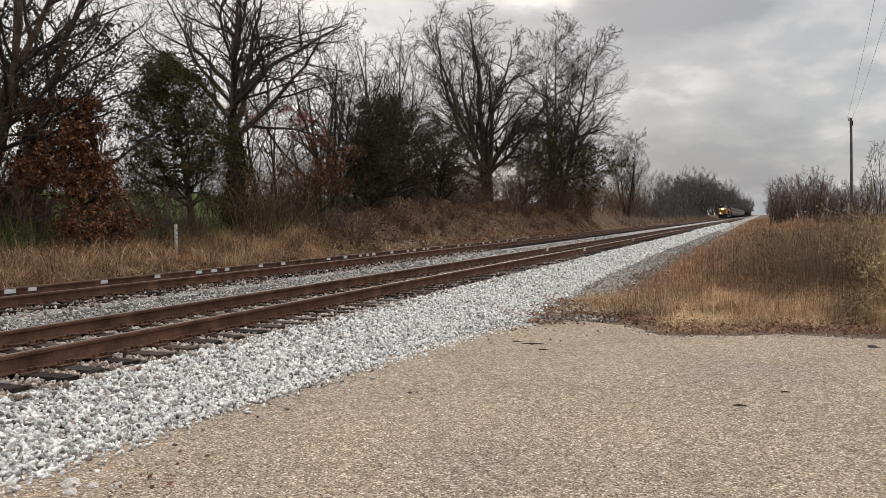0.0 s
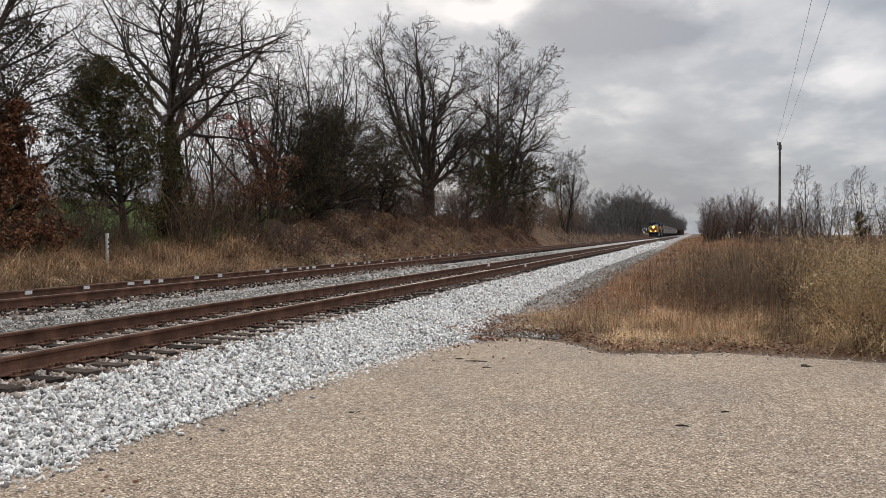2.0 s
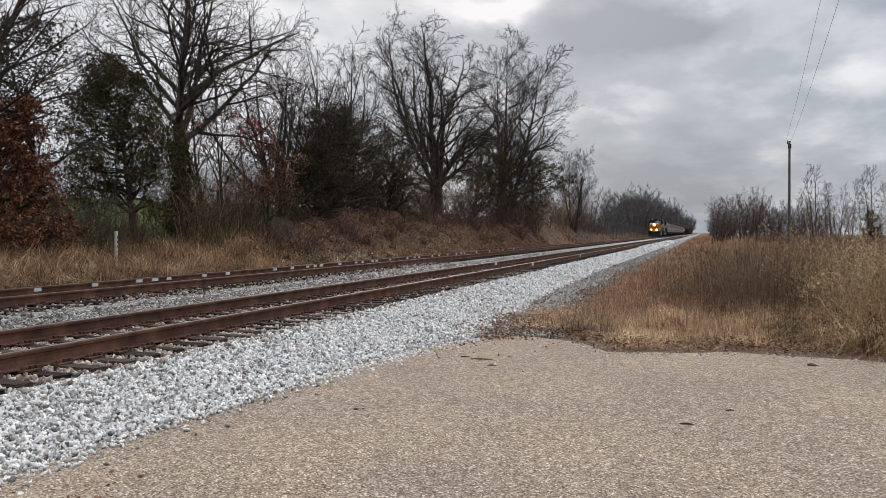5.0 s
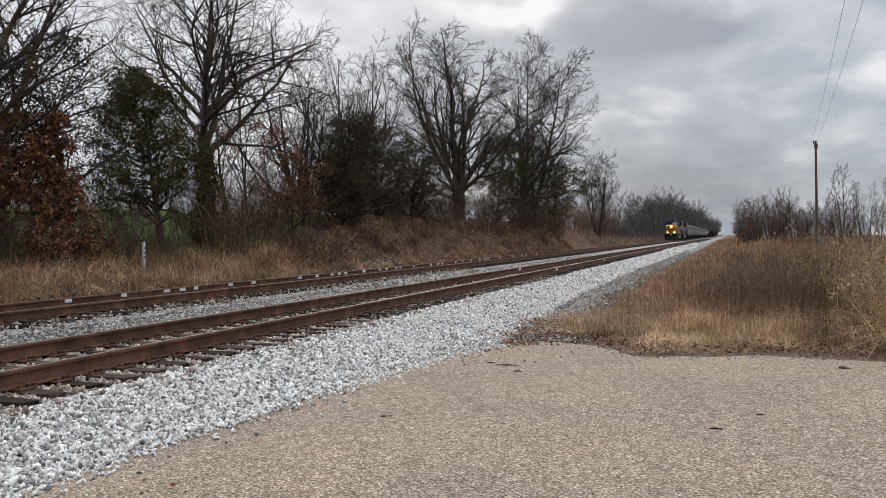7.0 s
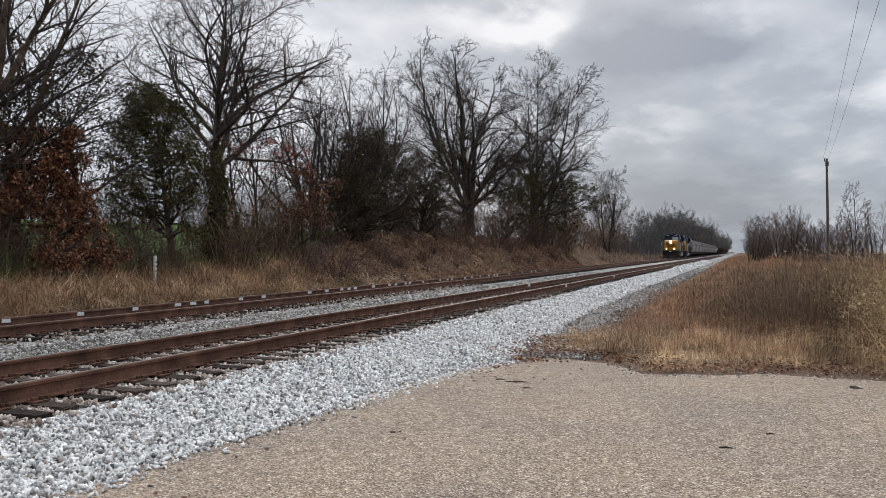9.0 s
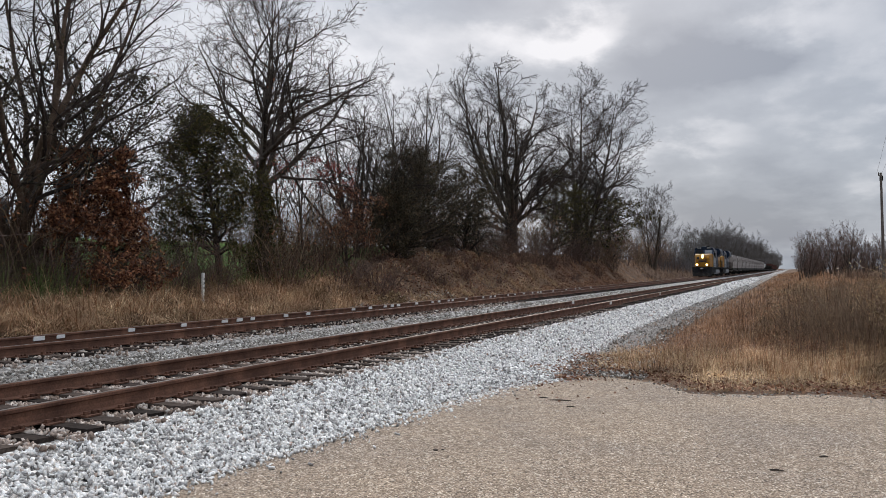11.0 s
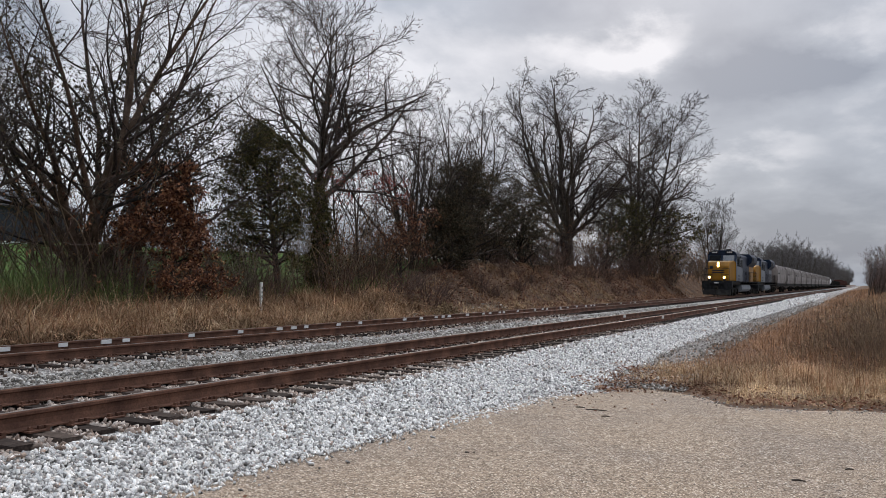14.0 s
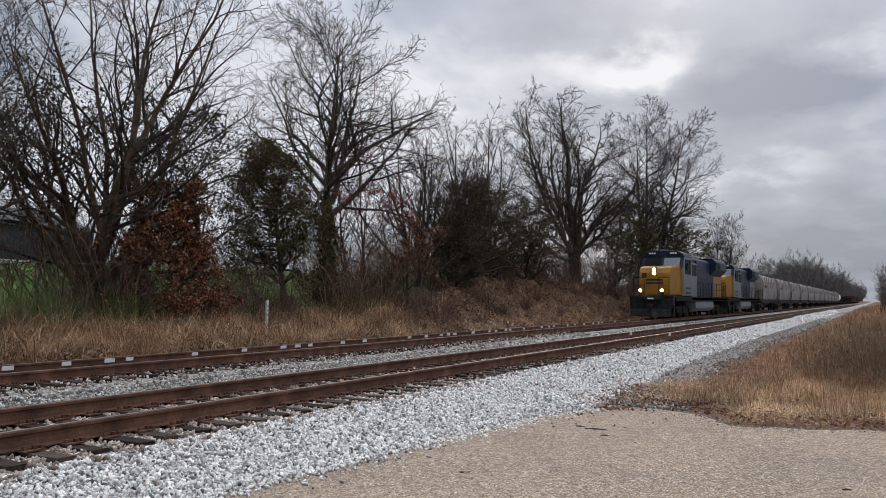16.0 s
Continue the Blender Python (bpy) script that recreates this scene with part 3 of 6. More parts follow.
def build_track(name, xa, xb, dz, pitch, start, label, seed):
    rs = np.random.RandomState(seed)
    xc = (xa + xb) / 2
    root = tagged(part(name, BM(), RUST, None), label, "railway track", kind="structure")
    root.location = (xc, 0, dz)
    for x in (xa, xb):
        r = part("rail", rail_mesh(-60, 1750), RUST, root, "rusty steel rail")
        r.location.x = x - xc
        top = part("running_band", box(BM(), -0.022, 0.022, -60, 1750, -0.002, 0.0015), RAILTOP, r, "worn shiny rail head")
    ys = start + pitch * np.arange(int(560 / pitch))
    near = [y for y in ys if 2.0 < y < 2.0 + 150 * pitch]
    for y in near:
        t = new("tie", TIES[rs.randint(4)])
        t.matrix_basis = pose(rs.uniform(-0.05, 0.05), y + rs.uniform(-0.03, 0.03), -0.199 + rs.uniform(-0.010, 0.003), rs.uniform(-1, 1), 0, rs.uniform(-1.2, 1.2))
        t.parent = root
    for y in near[:70]:
        for x in (xa, xb):
            p = new("tie_plate", PLATE)
            p.location = (x - xc, y, -0.200)
            p.parent = root
    rest = BM()
    for y in ys:
        if y >= 2.0 + 150 * pitch and y < 320:
            box(rest, -1.3, 1.3, y - 0.11, y + 0.11, -0.34, -0.197)
    under(tagged(part("far_ties", rest, TIEWOOD, root), kind="stuff"), root)
    return root


TRACK_NEAR = build_track("track_near", R1, R2, 0.0, 0.445, 0.42, "rusty railway track on dark wooden ties", 1)
TRACK_FAR = build_track("track_far", FN, FF, -0.012, 0.50, 0.55, "rusty main track with white-marked far rail", 2)


def build_marks():
    """Pale paint patches on the far rail's web, and small ones on the near track."""
    spots = [8.6, 9.8, 10.8, 11.3, 13.15, 14.8, 16.3, 16.9, 17.45, 19.0, 20.15, 22.85, 24.0, 25.1, 25.65, 26.15, 27.7, 29.2, 29.85, 30.85, 31.3, 32.85, 35.0, 36.0, 36.6, 38.6, 39.7, 41.2, 42.8, 43.8, 44.4, 47.0, 50.1, 52.5, 53.7, 57.0]
    rs = np.random.RandomState(3)
    for y in spots:
        w, h = rs.uniform(0.09, 0.13), rs.uniform(0.038, 0.048)
        m = part("paint_mark", box(BM(), 0.012, 0.040, -w, w, -0.062 - h, -0.066 + h, 0.004), WHITEPAINT, TRACK_FAR, "white painted rail mark")
        m.location = (FF - XC_FAR, y - 0.15, 0)
    for x, y in ((R1, 31.2), (R2, 31.0), (R1, 44.0)):
        m = part("paint_mark", box(BM(), 0.014, 0.040, -0.16, 0.16, -0.13, -0.012, 0.004), WHITEPAINT, TRACK_NEAR, "white painted rail mark")
        m.location = (x - XC_NEAR, y, 0)


build_marks()


# ---- loose ballast stones ----
def block():
    """A rough block, twelve triangles."""
    bm = BM()
    bmesh.ops.create_cube(bm, size=1.5)
    bmesh.ops.triangulate(bm, faces=bm.faces[:])
    V = np.array([v.co[:] for v in bm.verts])
    F = np.array([[v.index for v in f.verts] for f in bm.faces])
    bm.free()
    return V, F


BLOCK_V, BLOCK_F = block()


def rubble(name, X, Y, Z, S, mat, seed, label):
    """Angular stones, each with its own shape and turn."""
    rs = np.random.RandomState(seed)
    n = len(X)
    q = rs.normal(size=(n, 4))
    q /= np.linalg.norm(q, axis=1)[:, None]
    a, b, c, d = q.T
    R = np.stack([1 - 2 * (c * c + d * d), 2 * (b * c - a * d), 2 * (b * d + a * c), 2 * (b * c + a * d), 1 - 2 * (b * b + d * d), 2 * (c * d - a * b),
                  2 * (b * d - a * c), 2 * (c * d + a * b), 1 - 2 * (b * b + c * c)], 1).reshape(n, 3, 3)
    k = len(BLOCK_V)
    W = BLOCK_V[None] * rs.uniform(0.66, 1.12, (n, k, 3)) * rs.uniform([1.0, 0.65, 0.32], [1.9, 1.15, 0.75], (n, 3))[:, None]
    W = np.einsum("nij,nkj->nki", R, W) * S[:, None, None]
    W += np.stack([X, Y, Z], 1)[:, None]
    F = (BLOCK_F[None] + (np.arange(n) * k)[:, None, None]).reshape(-1, 3)
    return tagged(mesh_np(name, W.reshape(-1, 3), F, mat), label, "ballast stones", kind="stuff")


def scatter(rs, x0, x1, y0, y1, density):
    n = int((x1 - x0) * (y1 - y0) * density)
    return rs.uniform(x0, x1, n), rs.uniform(y0, y1, n)


def build_stones():
    rs = np.random.RandomState(11)
    # clean shoulder of the near track
    X, Y, S = [], [], []
    for y0, y1, den, s0, s1 in ((-8, 2.5, 300, 0.018, 0.036), (2.5, 9, 1900, 0.010, 0.025), (9, 16, 1500, 0.010, 0.025), (16, 30, 600, 0.014, 0.030), (30, 75, 150, 0.024, 0.048), (75, 150, 24, 0.06, 0.10)):
        n = int((y1 - y0) * 1.6 * den)
        y = rs.uniform(y0, y1, n)
        u = rs.uniform(-0.10, 1.0, n)
        x = -5.95 + u * (toe(y) + 5.95)
        fade = rs.rand(n) < np.where(u > 0.92, 0.5, 1.0)
        X.append(x[fade]), Y.append(y[fade]), S.append((s0 + (s1 * 1.2 - s0) * rs.rand(n) ** 1.5)[fade])
    X, Y, S = map(np.concatenate, (X, Y, S))
    rubble("shoulder_stones", X, Y, bed_height(X, Y) + S * rs.uniform(-0.1, 0.95, len(S)), S, STONE, 1, "clean pale grey crushed ballast stones on the shoulder")
    # a spill of stones over the edge of the paving
    y = rs.uniform(3, 14, 1500)
    x = toe(y) + rs.exponential(0.10, 1500)
    s = rs.uniform(0.010, 0.026, 1500)
    x2 = rs.uniform(-4.2, 9, 1300)
    y2 = np.interp(x2, [-6, -3.9, -3.2, -2.6, -1.4, -0.6, 0.6, 1.6, 2.8, 5, 34], [14.0, 14.0, 14.3, 14.1, 12.9, 13.1, 13.7, 13.7, 13.5, 13.3, 13.0]) + rs.normal(size=1300) * 0.22
    s2 = rs.uniform(0.005, 0.018, 1300)
    rubble("edge_stones", x2, y2, np.full(1300, PAVE - 0.05) + s2 * 0.3, s2, STONE_OLD, 7, "small grey stones along the paving's edge")
    rubble("spilled_stones", x, y, np.full(len(x), PAVE) - 0.05 * sstep(9, 14, y) + s * 0.3, s, STONE, 2, "small stones spilled on the paving")
    # between the tracks
    X, Y, S = [], [], []
    for y0, y1, den, s0, s1 in ((5, 20, 420, 0.016, 0.038), (20, 60, 90, 0.032, 0.065)):
        x, y = scatter(rs, -11.05, -9.35, y0, y1, den)
        X.append(x), Y.append(y), S.append(rs.uniform(s0, s1, len(x)))
    X, Y, S = map(np.concatenate, (X, Y, S))
    rubble("middle_stones", X, Y, bed_height(X, Y) + S * 0.3, S, STONE_OLD, 3, "weathered grey ballast stones between the tracks")
    # in the cribs of both tracks
    X, Y, S = [], [], []
    for x0, x1, pitch, start, y1, den in ((-9.3, -5.9, 0.445, 0.42, 13, 420), (-9.3, -5.9, 0.445, 0.42, 30, 150), (-14.4, -11.0, 0.50, 0.55, 34, 105)):
        x, y = scatter(rs, x0, x1, 3, y1, den)
        ph = np.abs(((y - start) / pitch + 0.5) % 1 - 0.5) * pitch
        keep = ph > (0.13 if x0 > -10 else 0.165)
        X.append(x[keep]), Y.append(y[keep]), S.append(rs.uniform(0.018, 0.036, keep.sum()))
    X, Y, S = map(np.concatenate, (X, Y, S))
    rubble("crib_stones", X, Y, np.full(len(X), -0.238) + S * 0.35, S, STONE_RUST, 4, "rust-stained ballast stones between the ties")
    # on the gravel strip
    y = 14 + 86 * rs.rand(5200) ** 1.5
    x = toe(y) - 0.2 + rs.rand(5200) ** 1.3 * 1.6
    s = rs.uniform(0.012, 0.036, 5200) * np.interp(y, [14, 40, 100], [0.9, 1.3, 2.2])
    rubble("strip_stones", x, y, land(x, y) + 0.035 + s * 0.3, s, STONE_OLD, 6, "scattered stones on the gravel strip")
    # on the far side, at the foot of the bank
    x, y = scatter(rs, -16.8, -14.6, 8, 60, 40)
    s = rs.uniform(0.03, 0.06, len(x))
    x2, y2 = scatter(rs, -18.2, -16.0, 24, 40, 60)
    x, y = np.concatenate([x, x2]), np.concatenate([y, y2])
    s = rs.uniform(0.03, 0.065, len(x))
    rubble("far_stones", x, y, np.where(x > -16.6, bed_height(x, y), land(x, y)) + s * 0.3, s, STONE_OLD, 5, "weathered ballast stones beside the far track")


build_stones()


# ---- the train ----
def wheelset(parent, y, keyed):
    """Two wheels on an axle; turns about its own axle."""
    ob = part("wheelset", BM(), GRIME, parent, "greasy steel wheels on an axle")
    bm = BM()
    rod(bm, (-0.95, 0, 0), (0.95, 0, 0), 0.09, 8)
    for s in (-1, 1):
        rod(bm, (s * 0.70, 0, 0), (s * 0.84, 0, 0), 0.52, 24)
        rod(bm, (s * 0.66, 0, 0), (s * 0.70, 0, 0), 0.56, 24)
        for k in range(4):
            a = k * math.pi / 2
            rod(bm, (s * 0.84, 0.28 * math.cos(a), 0.28 * math.sin(a)), (s * 0.86, 0.28 * math.cos(a), 0.28 * math.sin(a)), 0.07, 6)
    bm.to_mesh(ob.data)
    bm.free()
    ob.location = (0, y, 0.53)
    keyed.append((ob, y))
    return ob


WHEELS = []


def truck(parent, y, axles, keyed):
    t = part("truck", BM(), GRIME, parent, "grimy black truck frame")
    bm = BM()
    L = axles[-1] - axles[0]
    for s in (-1, 1):
        prism(bm, [(axles[0] - 0.35, 0.62), (axles[0] - 0.2, 0.86), (axles[-1] + 0.2, 0.86), (axles[-1] + 0.35, 0.62), (axles[-1] - 0.45, 0.36), (axles[0] + 0.45, 0.36)], s * 0.98 - 0.07, s * 0.98 + 0.07, "x", 0.02)
        for a in axles:
            box(bm, s * 1.06 - 0.09, s * 1.06 + 0.09, a - 0.17, a + 0.17, 0.36, 0.72, 0.02)
    box(bm, -0.95, 0.95, -0.25, 0.25, 0.45, 0.9)
    bm.to_mesh(t.data)
    bm.free()
    t.location = (0, y, 0)
    for a in axles:
        wheelset(t, a, keyed)
    return t


def handrail(parent, x, y0, y1, n):
    bm = BM()
    for k in range(n):
        y = y0 + (y1 - y0) * k / (n - 1)
        rod(bm, (x, y, 1.55), (x, y, 2.62), 0.022, 6)
    rod(bm, (x, y0, 2.62), (x, y1, 2.62), 0.022, 6)
    rod(bm, (x, y0, 2.12), (x, y1, 2.12), 0.016, 6)
    return part("handrail", bm, BLACKPAINT, parent, "black steel handrail")


def locomotive(m, lit, label):
    """Six-axle wide-nose diesel; the nose's front is at y = 0 and looks along -y."""
    ob = thing("locomotive", m, label, "locomotive", "train")
    part("underframe", box(BM(), -1.52, 1.52, 0.1, 21.2, 1.22, 1.55, 0.03), GRIME, ob, "grimy black underframe")
    # pilot, plow, steps
    bm = BM()
    prism(bm, [(-1.55, 1.5), (-1.55, 0.95), (-1.2, 0.42), (1.2, 0.42), (1.55, 0.95), (1.55, 1.5)], -0.95, -0.75, "y", 0.02)
    pilot = part("pilot", bm, BLACKPAINT, ob, "black pilot plate")
    bm = BM()
    for s in (-1, 1):
        prism(bm, [(0, 0.14), (s * 1.42, 0.16), (s * 1.42, 0.62), (0, 0.72)], -1.18, -0.98, "y", 0.03)
    part("snow_plow", bm, PLOWGREY, pilot, "dusty black snow plow")
    bm = BM()
    box(bm, -0.16, 0.16, -1.6, -0.9, 0.72, 1.02, 0.05)
    part("coupler", bm, GRIME, pilot, "steel knuckle coupler")
    part("anticlimber", box(BM(), -0.75, 0.75, -1.16, -0.95, 1.28, 1.50, 0.03), BLACKPAINT, pilot, "black anticlimber ledge")
    part("number_plate", box(BM(), -0.22, 0.22, -1.175, -1.162, 1.34, 1.44), WHITEPAINT, pilot, "pale plate with unreadable marks")
    for s in (-1, 1):
        bm = BM()
        for k in range(3):
            rod(bm, (s * (0.35 + 0.14 * k), -1.05, 1.05), (s * (0.38 + 0.14 * k), -1.02, 0.62), 0.028, 6)
        part("air_hose", bm, BLACKPAINT, pilot, "black rubber air hoses")
    part("front_deck", box(BM(), -1.55, 1.55, -0.98, 0.2, 1.48, 1.60, 0.02), BLACKPAINT, ob)
    for s in (-1, 1):
        bm = BM()
        for k in range(4):
            box(bm, s * 1.32 - 0.22, s * 1.32 + 0.22, -0.72, -0.42, 0.45 + 0.3 * k, 0.49 + 0.3 * k)
        box(bm, s * 1.53 - 0.015, s * 1.53 + 0.015, -0.75, -0.40, 0.42, 1.5)
        part("step", bm, BLACKPAINT, ob, "black boarding steps")
    # nose
    bm = BM()
    prism(bm, [(0.0, 1.6), (0.0, 3.05), (0.25, 3.42), (2.45, 3.62), (2.45, 1.6)], -1.28, 1.28, "x", 0.10)
    for v in bm.verts:
        v.co.x *= 0.86 + 0.24 * min(max(v.co.y / 2.2, 0), 1)
    nose = part("nose", bm, YELLOW, ob, "bright yellow short nose")
    bm = BM()
    box(bm, -0.36, 0.28, -0.035, 0.03, 1.66, 3.0, 0.01)
    part("nose_door", bm, YELLOW, nose)
    bm = BM()
    for z in (2.35, 2.55):
        box(bm, -0.62, 0.62, -0.045, -0.03, z, z + 0.10)
    part("lettering_bar", bm, BLUE, nose, "dark blue lettering as bars")
    part("nose_window", box(BM(), -0.90, -0.55, -0.03, 0.02, 2.75, 3.05, 0.02), GLASS, nose)
    for x0, x1 in ((-1.25, -0.5), (0.5, 1.25)):
        bm = BM()
        for x in (x0, x1):
            rod(bm, (x, -0.88, 1.6), (x, -0.88, 2.75), 0.028, 6)
        rod(bm, (x0, -0.88, 2.75), (x1, -0.88, 2.75), 0.028, 6)
        rod(bm, (x0, -0.88, 2.2), (x1, -0.88, 2.2), 0.02, 6)
        part("front_railing", bm, BLACKPAINT, ob, "black front railing")
    # cab
    bm = BM()
    prism(bm, [(2.2, 1.6), (2.2, 3.5), (2.75, 4.25), (5.3, 4.25), (5.3, 1.6)], -1.52, 1.52, "x", 0.06)
    cab = part("cab", bm, GREY, ob, "grey painted cab")
    bm = BM()
    prism(bm, [(-1.50, 1.62), (-1.50, 3.52), (1.50, 3.52), (1.50, 1.62)], 2.16, 2.21, "y", 0.015)
    part("cab_front", bm, YELLOW, cab, "yellow cab front")
    bm = BM()
    prism(bm, [(-1.54, 4.18), (-1.40, 4.45), (-0.9, 4.64), (0.9, 4.64), (1.40, 4.45), (1.54, 4.18)], 2.55, 5.35, "y", 0.03)
    part("cab_roof", bm, BLUE, cab, "dark blue cab roof")
    bm = BM()
    prism(bm, [(2.10, 3.44), (2.16, 3.44), (2.76, 4.26), (2.66, 4.28)], -1.54, 1.54, "x")
    part("windshield_surround", bm, BLUE, cab, "dark blue windshield surround")
    for x0, x1 in ((-1.30, -0.12), (0.12, 1.30)):
        bm = BM()
        prism(bm, [(2.17, 3.56), (2.10, 3.58), (2.52, 4.14), (2.60, 4.12)], x0, x1, "x", 0.01)
        # the pane without sky reflection is darkened by a darker, duller glass
        part("windshield", bm, GLASS if x0 > 0 else GLASS_SIDE, cab, "sky-reflecting windshield" if x0 > 0 else "windshield pane coloured dark for lack of reflection")
    for s in (-1, 1):
        for y0, y1 in ((3.05, 3.65), (3.78, 4.38), (4.50, 4.95)):
            bm = BM()
            box(bm, s * 1.53 - 0.015, s * 1.53 + 0.015, y0, y1, 3.05, 4.05, 0.012)
            part("cab_window", bm, GLASS_SIDE, cab, "dark side window")
    for x in (-0.78, 0.78):
        bm = BM()
        box(bm, x - 0.36, x + 0.36, 2.50, 2.75, 4.33, 4.56, 0.015)
        nb = part("number_board", bm, BLACKPAINT, cab, "black number board")
        bm = BM()
        for k in (-0.20, -0.02, 0.16):
            box(bm, x + k - 0.05, x + k + 0.07, 2.488, 2.50, 4.39, 4.50)
        part("numeral_bar", bm, WHITEPAINT, nb, "white numerals as bars")
    part("air_horn", box(BM(), 0.25, 0.75, 3.6, 4.1, 4.64, 4.80, 0.04), GRIME, cab)
    part("antenna", box(BM(), -0.35, 0.1, 3.2, 3.9, 4.64, 4.73, 0.03), GREY, cab, "pale antenna dome")
    for s in (-1, 1):
        part("mirror", box(BM(), s * 1.62 - 0.06, s * 1.62 + 0.06, 2.95, 3.0, 3.3, 3.75, 0.01), BLACKPAINT, cab)
        bm = BM()
        box(bm, s * 1.53 - 0.012, s * 1.53 + 0.012, 2.3, 2.85, 1.75, 3.2, 0.01)
        part("cab_door", bm, GREY, cab)
        for z in (1.75, 2.05):
            box(bm := BM(), s * 1.535 - 0.008, s * 1.535 + 0.008, 3.3, 4.9, z, z + 0.12)
            part("lettering_bar", bm, BLUE, cab, "dark lettering as bars")
    # lights
    bm = BM()
    box(bm, -0.16, 0.16, -0.07, 0.02, 2.90, 3.42, 0.02)
    hl = part("headlight", bm, BLACKPAINT, ob, "twin headlight housing")
    for z in (3.27, 3.05):
        bm = BM()
        rod(bm, (0, -0.075, z), (0, -0.07, z), 0.135, 16)
        part("reflector", bm, LAMP_GLARE if lit else GLASS, hl, "headlight reflector with emissive glare" if lit else "dark reflector")
        bm = BM()
        rod(bm, (0, -0.10, z), (0, -0.075, z), 0.052, 16)
        part("lens", bm, LAMP if lit else GLASS, hl, "lit warm headlight lens" if lit else "dark lens")
    for x in (-0.76, 0.76):
        bm = BM()
        box(bm, x - 0.13, x + 0.13, -0.98, -0.78, 1.60, 2.06, 0.02)
        dl = part("ditch_light", bm, BLACKPAINT, ob, "ditch light housing")
        bm = BM()
        rod(bm, (x, -0.985, 1.92), (x, -0.98, 1.92), 0.115, 16)
        part("reflector", bm, LAMP_GLARE if lit else GLASS, dl, "lamp reflector with emissive glare" if lit else "dark reflector")
        bm = BM()
        rod(bm, (x, -1.01, 1.92), (x, -0.985, 1.92), 0.046, 16)
        part("lens", bm, LAMP if lit else GLASS, dl, "lit ditch light lens" if lit else "dark lens")
    # long hood
    bm = BM()
    prism(bm, [(-1.0, 1.55), (-1.0, 4.25), (-0.75, 4.45), (0.75, 4.45), (1.0, 4.25), (1.0, 1.55)], 5.3, 15.2, "y", 0.03)
    hood = part("long_hood", bm, BLUE, ob, "dark blue engine hood")
    for s in (-1, 1):
        for k in range(9):
            part("hood_door", box(BM(), s * 1.015 - 0.015, s * 1.015 + 0.015, 7.6 + k * 0.82, 8.34 + k * 0.82, 1.75, 3.1, 0.01), BLUE, hood, "dark blue hood door")
        bm = BM()
        box(bm, s * 1.22 - 0.28, s * 1.22 + 0.28, 5.32, 7.3, 1.55, 3.9, 0.03)
        cabinet = part("equipment_cabinet", bm, GREY, hood, "grey equipment cabinet")
        for y0 in (5.45, 6.05, 6.65):
            part("vent", box(BM(), s * 1.505 - 0.012, s * 1.505 + 0.012, y0, y0 + 0.46, 3.0, 3.8, 0.01), GLASS_SIDE, cabinet, "dark intake vent")
        bm = BM()
        box(bm, s * 1.05 - 0.06, s * 1.05 + 0.06, 9.0, 11.4, 3.55, 4.22, 0.02)
        part("blower_box", bm, BLUE, hood, "dark blue vent box")
    part("exhaust_stack", box(BM(), -0.35, 0.35, 9.2, 10.3, 4.45, 4.70, 0.03), GRIME, hood, "sooty exhaust stack")
    for k in range(3):
        part("roof_fan", rod(BM(), (0, 12 + k * 1.1, 4.44), (0, 12 + k * 1.1, 4.56), 0.42, 16), GRIME, hood)
    bm = BM()
    prism(bm, [(-1.0, 1.55), (-1.0, 3.3), (-1.52, 3.75), (-1.52, 4.35), (-1.2, 4.66), (1.2, 4.66), (1.52, 4.35), (1.52, 3.75), (1.0, 3.3), (1.0, 1.55)], 15.2, 20.6, "y", 0.03)
    rad = part("radiator", bm, BLUE, ob, "dark blue radiator section with flared top")
    for s in (-1, 1):
        bm = BM()
        box(bm, s * 1.015 - 0.02, s * 1.015 + 0.02, 16.6, 20.5, 1.6, 3.25, 0.01)
        part("rear_panel", bm, YELLOW if lit else GREY, rad, "yellow rear hood panel" if lit else "grey rear hood panel")
        bm = BM()
        for k in range(7):
            box(bm, s * 1.53 - 0.015, s * 1.53 + 0.015, 15.4, 17.3, 3.80 + k * 0.075, 3.84 + k * 0.075)
        part("grille", bm, GRIME, rad, "black radiator grille")
    part("rear_end", box(BM(), -0.98, 0.98, 20.6, 20.66, 1.6, 4.3, 0.02), YELLOW, rad, "yellow rear end")
    # below the deck
    bm = BM()
    prism(bm, [(-1.45, 1.2), (-1.5, 0.7), (-1.2, 0.42), (1.2, 0.42), (1.5, 0.7), (1.45, 1.2)], 6.9, 14.2, "y", 0.05)
    part("fuel_tank", bm, GREY, ob, "dusty light grey fuel tank")
    for s in (-1, 1):
        handrail(ob, s * 1.48, 7.4, 20.4, 12)
        bm = BM()
        box(bm, s * 1.50 - 0.02, s * 1.50 + 0.02, 5.4, 21.1, 1.30, 1.48)
        part("side_sill", bm, GREY, ob, "grey side sill stripe")
    for o in ob.children_recursive:
        for v in o.data.vertices:
            if v.co.z > 1.6:
                v.co.z = 1.6 + (v.co.z - 1.6) * 1.085
            v.co.x *= 0.965
    keyed = []
    truck(ob, 3.9, (-2.0, 0.0, 2.0), keyed)
    truck(ob, 17.3, (-2.0, 0.0, 2.0), keyed)
    WHEELS.extend(keyed)
    return ob


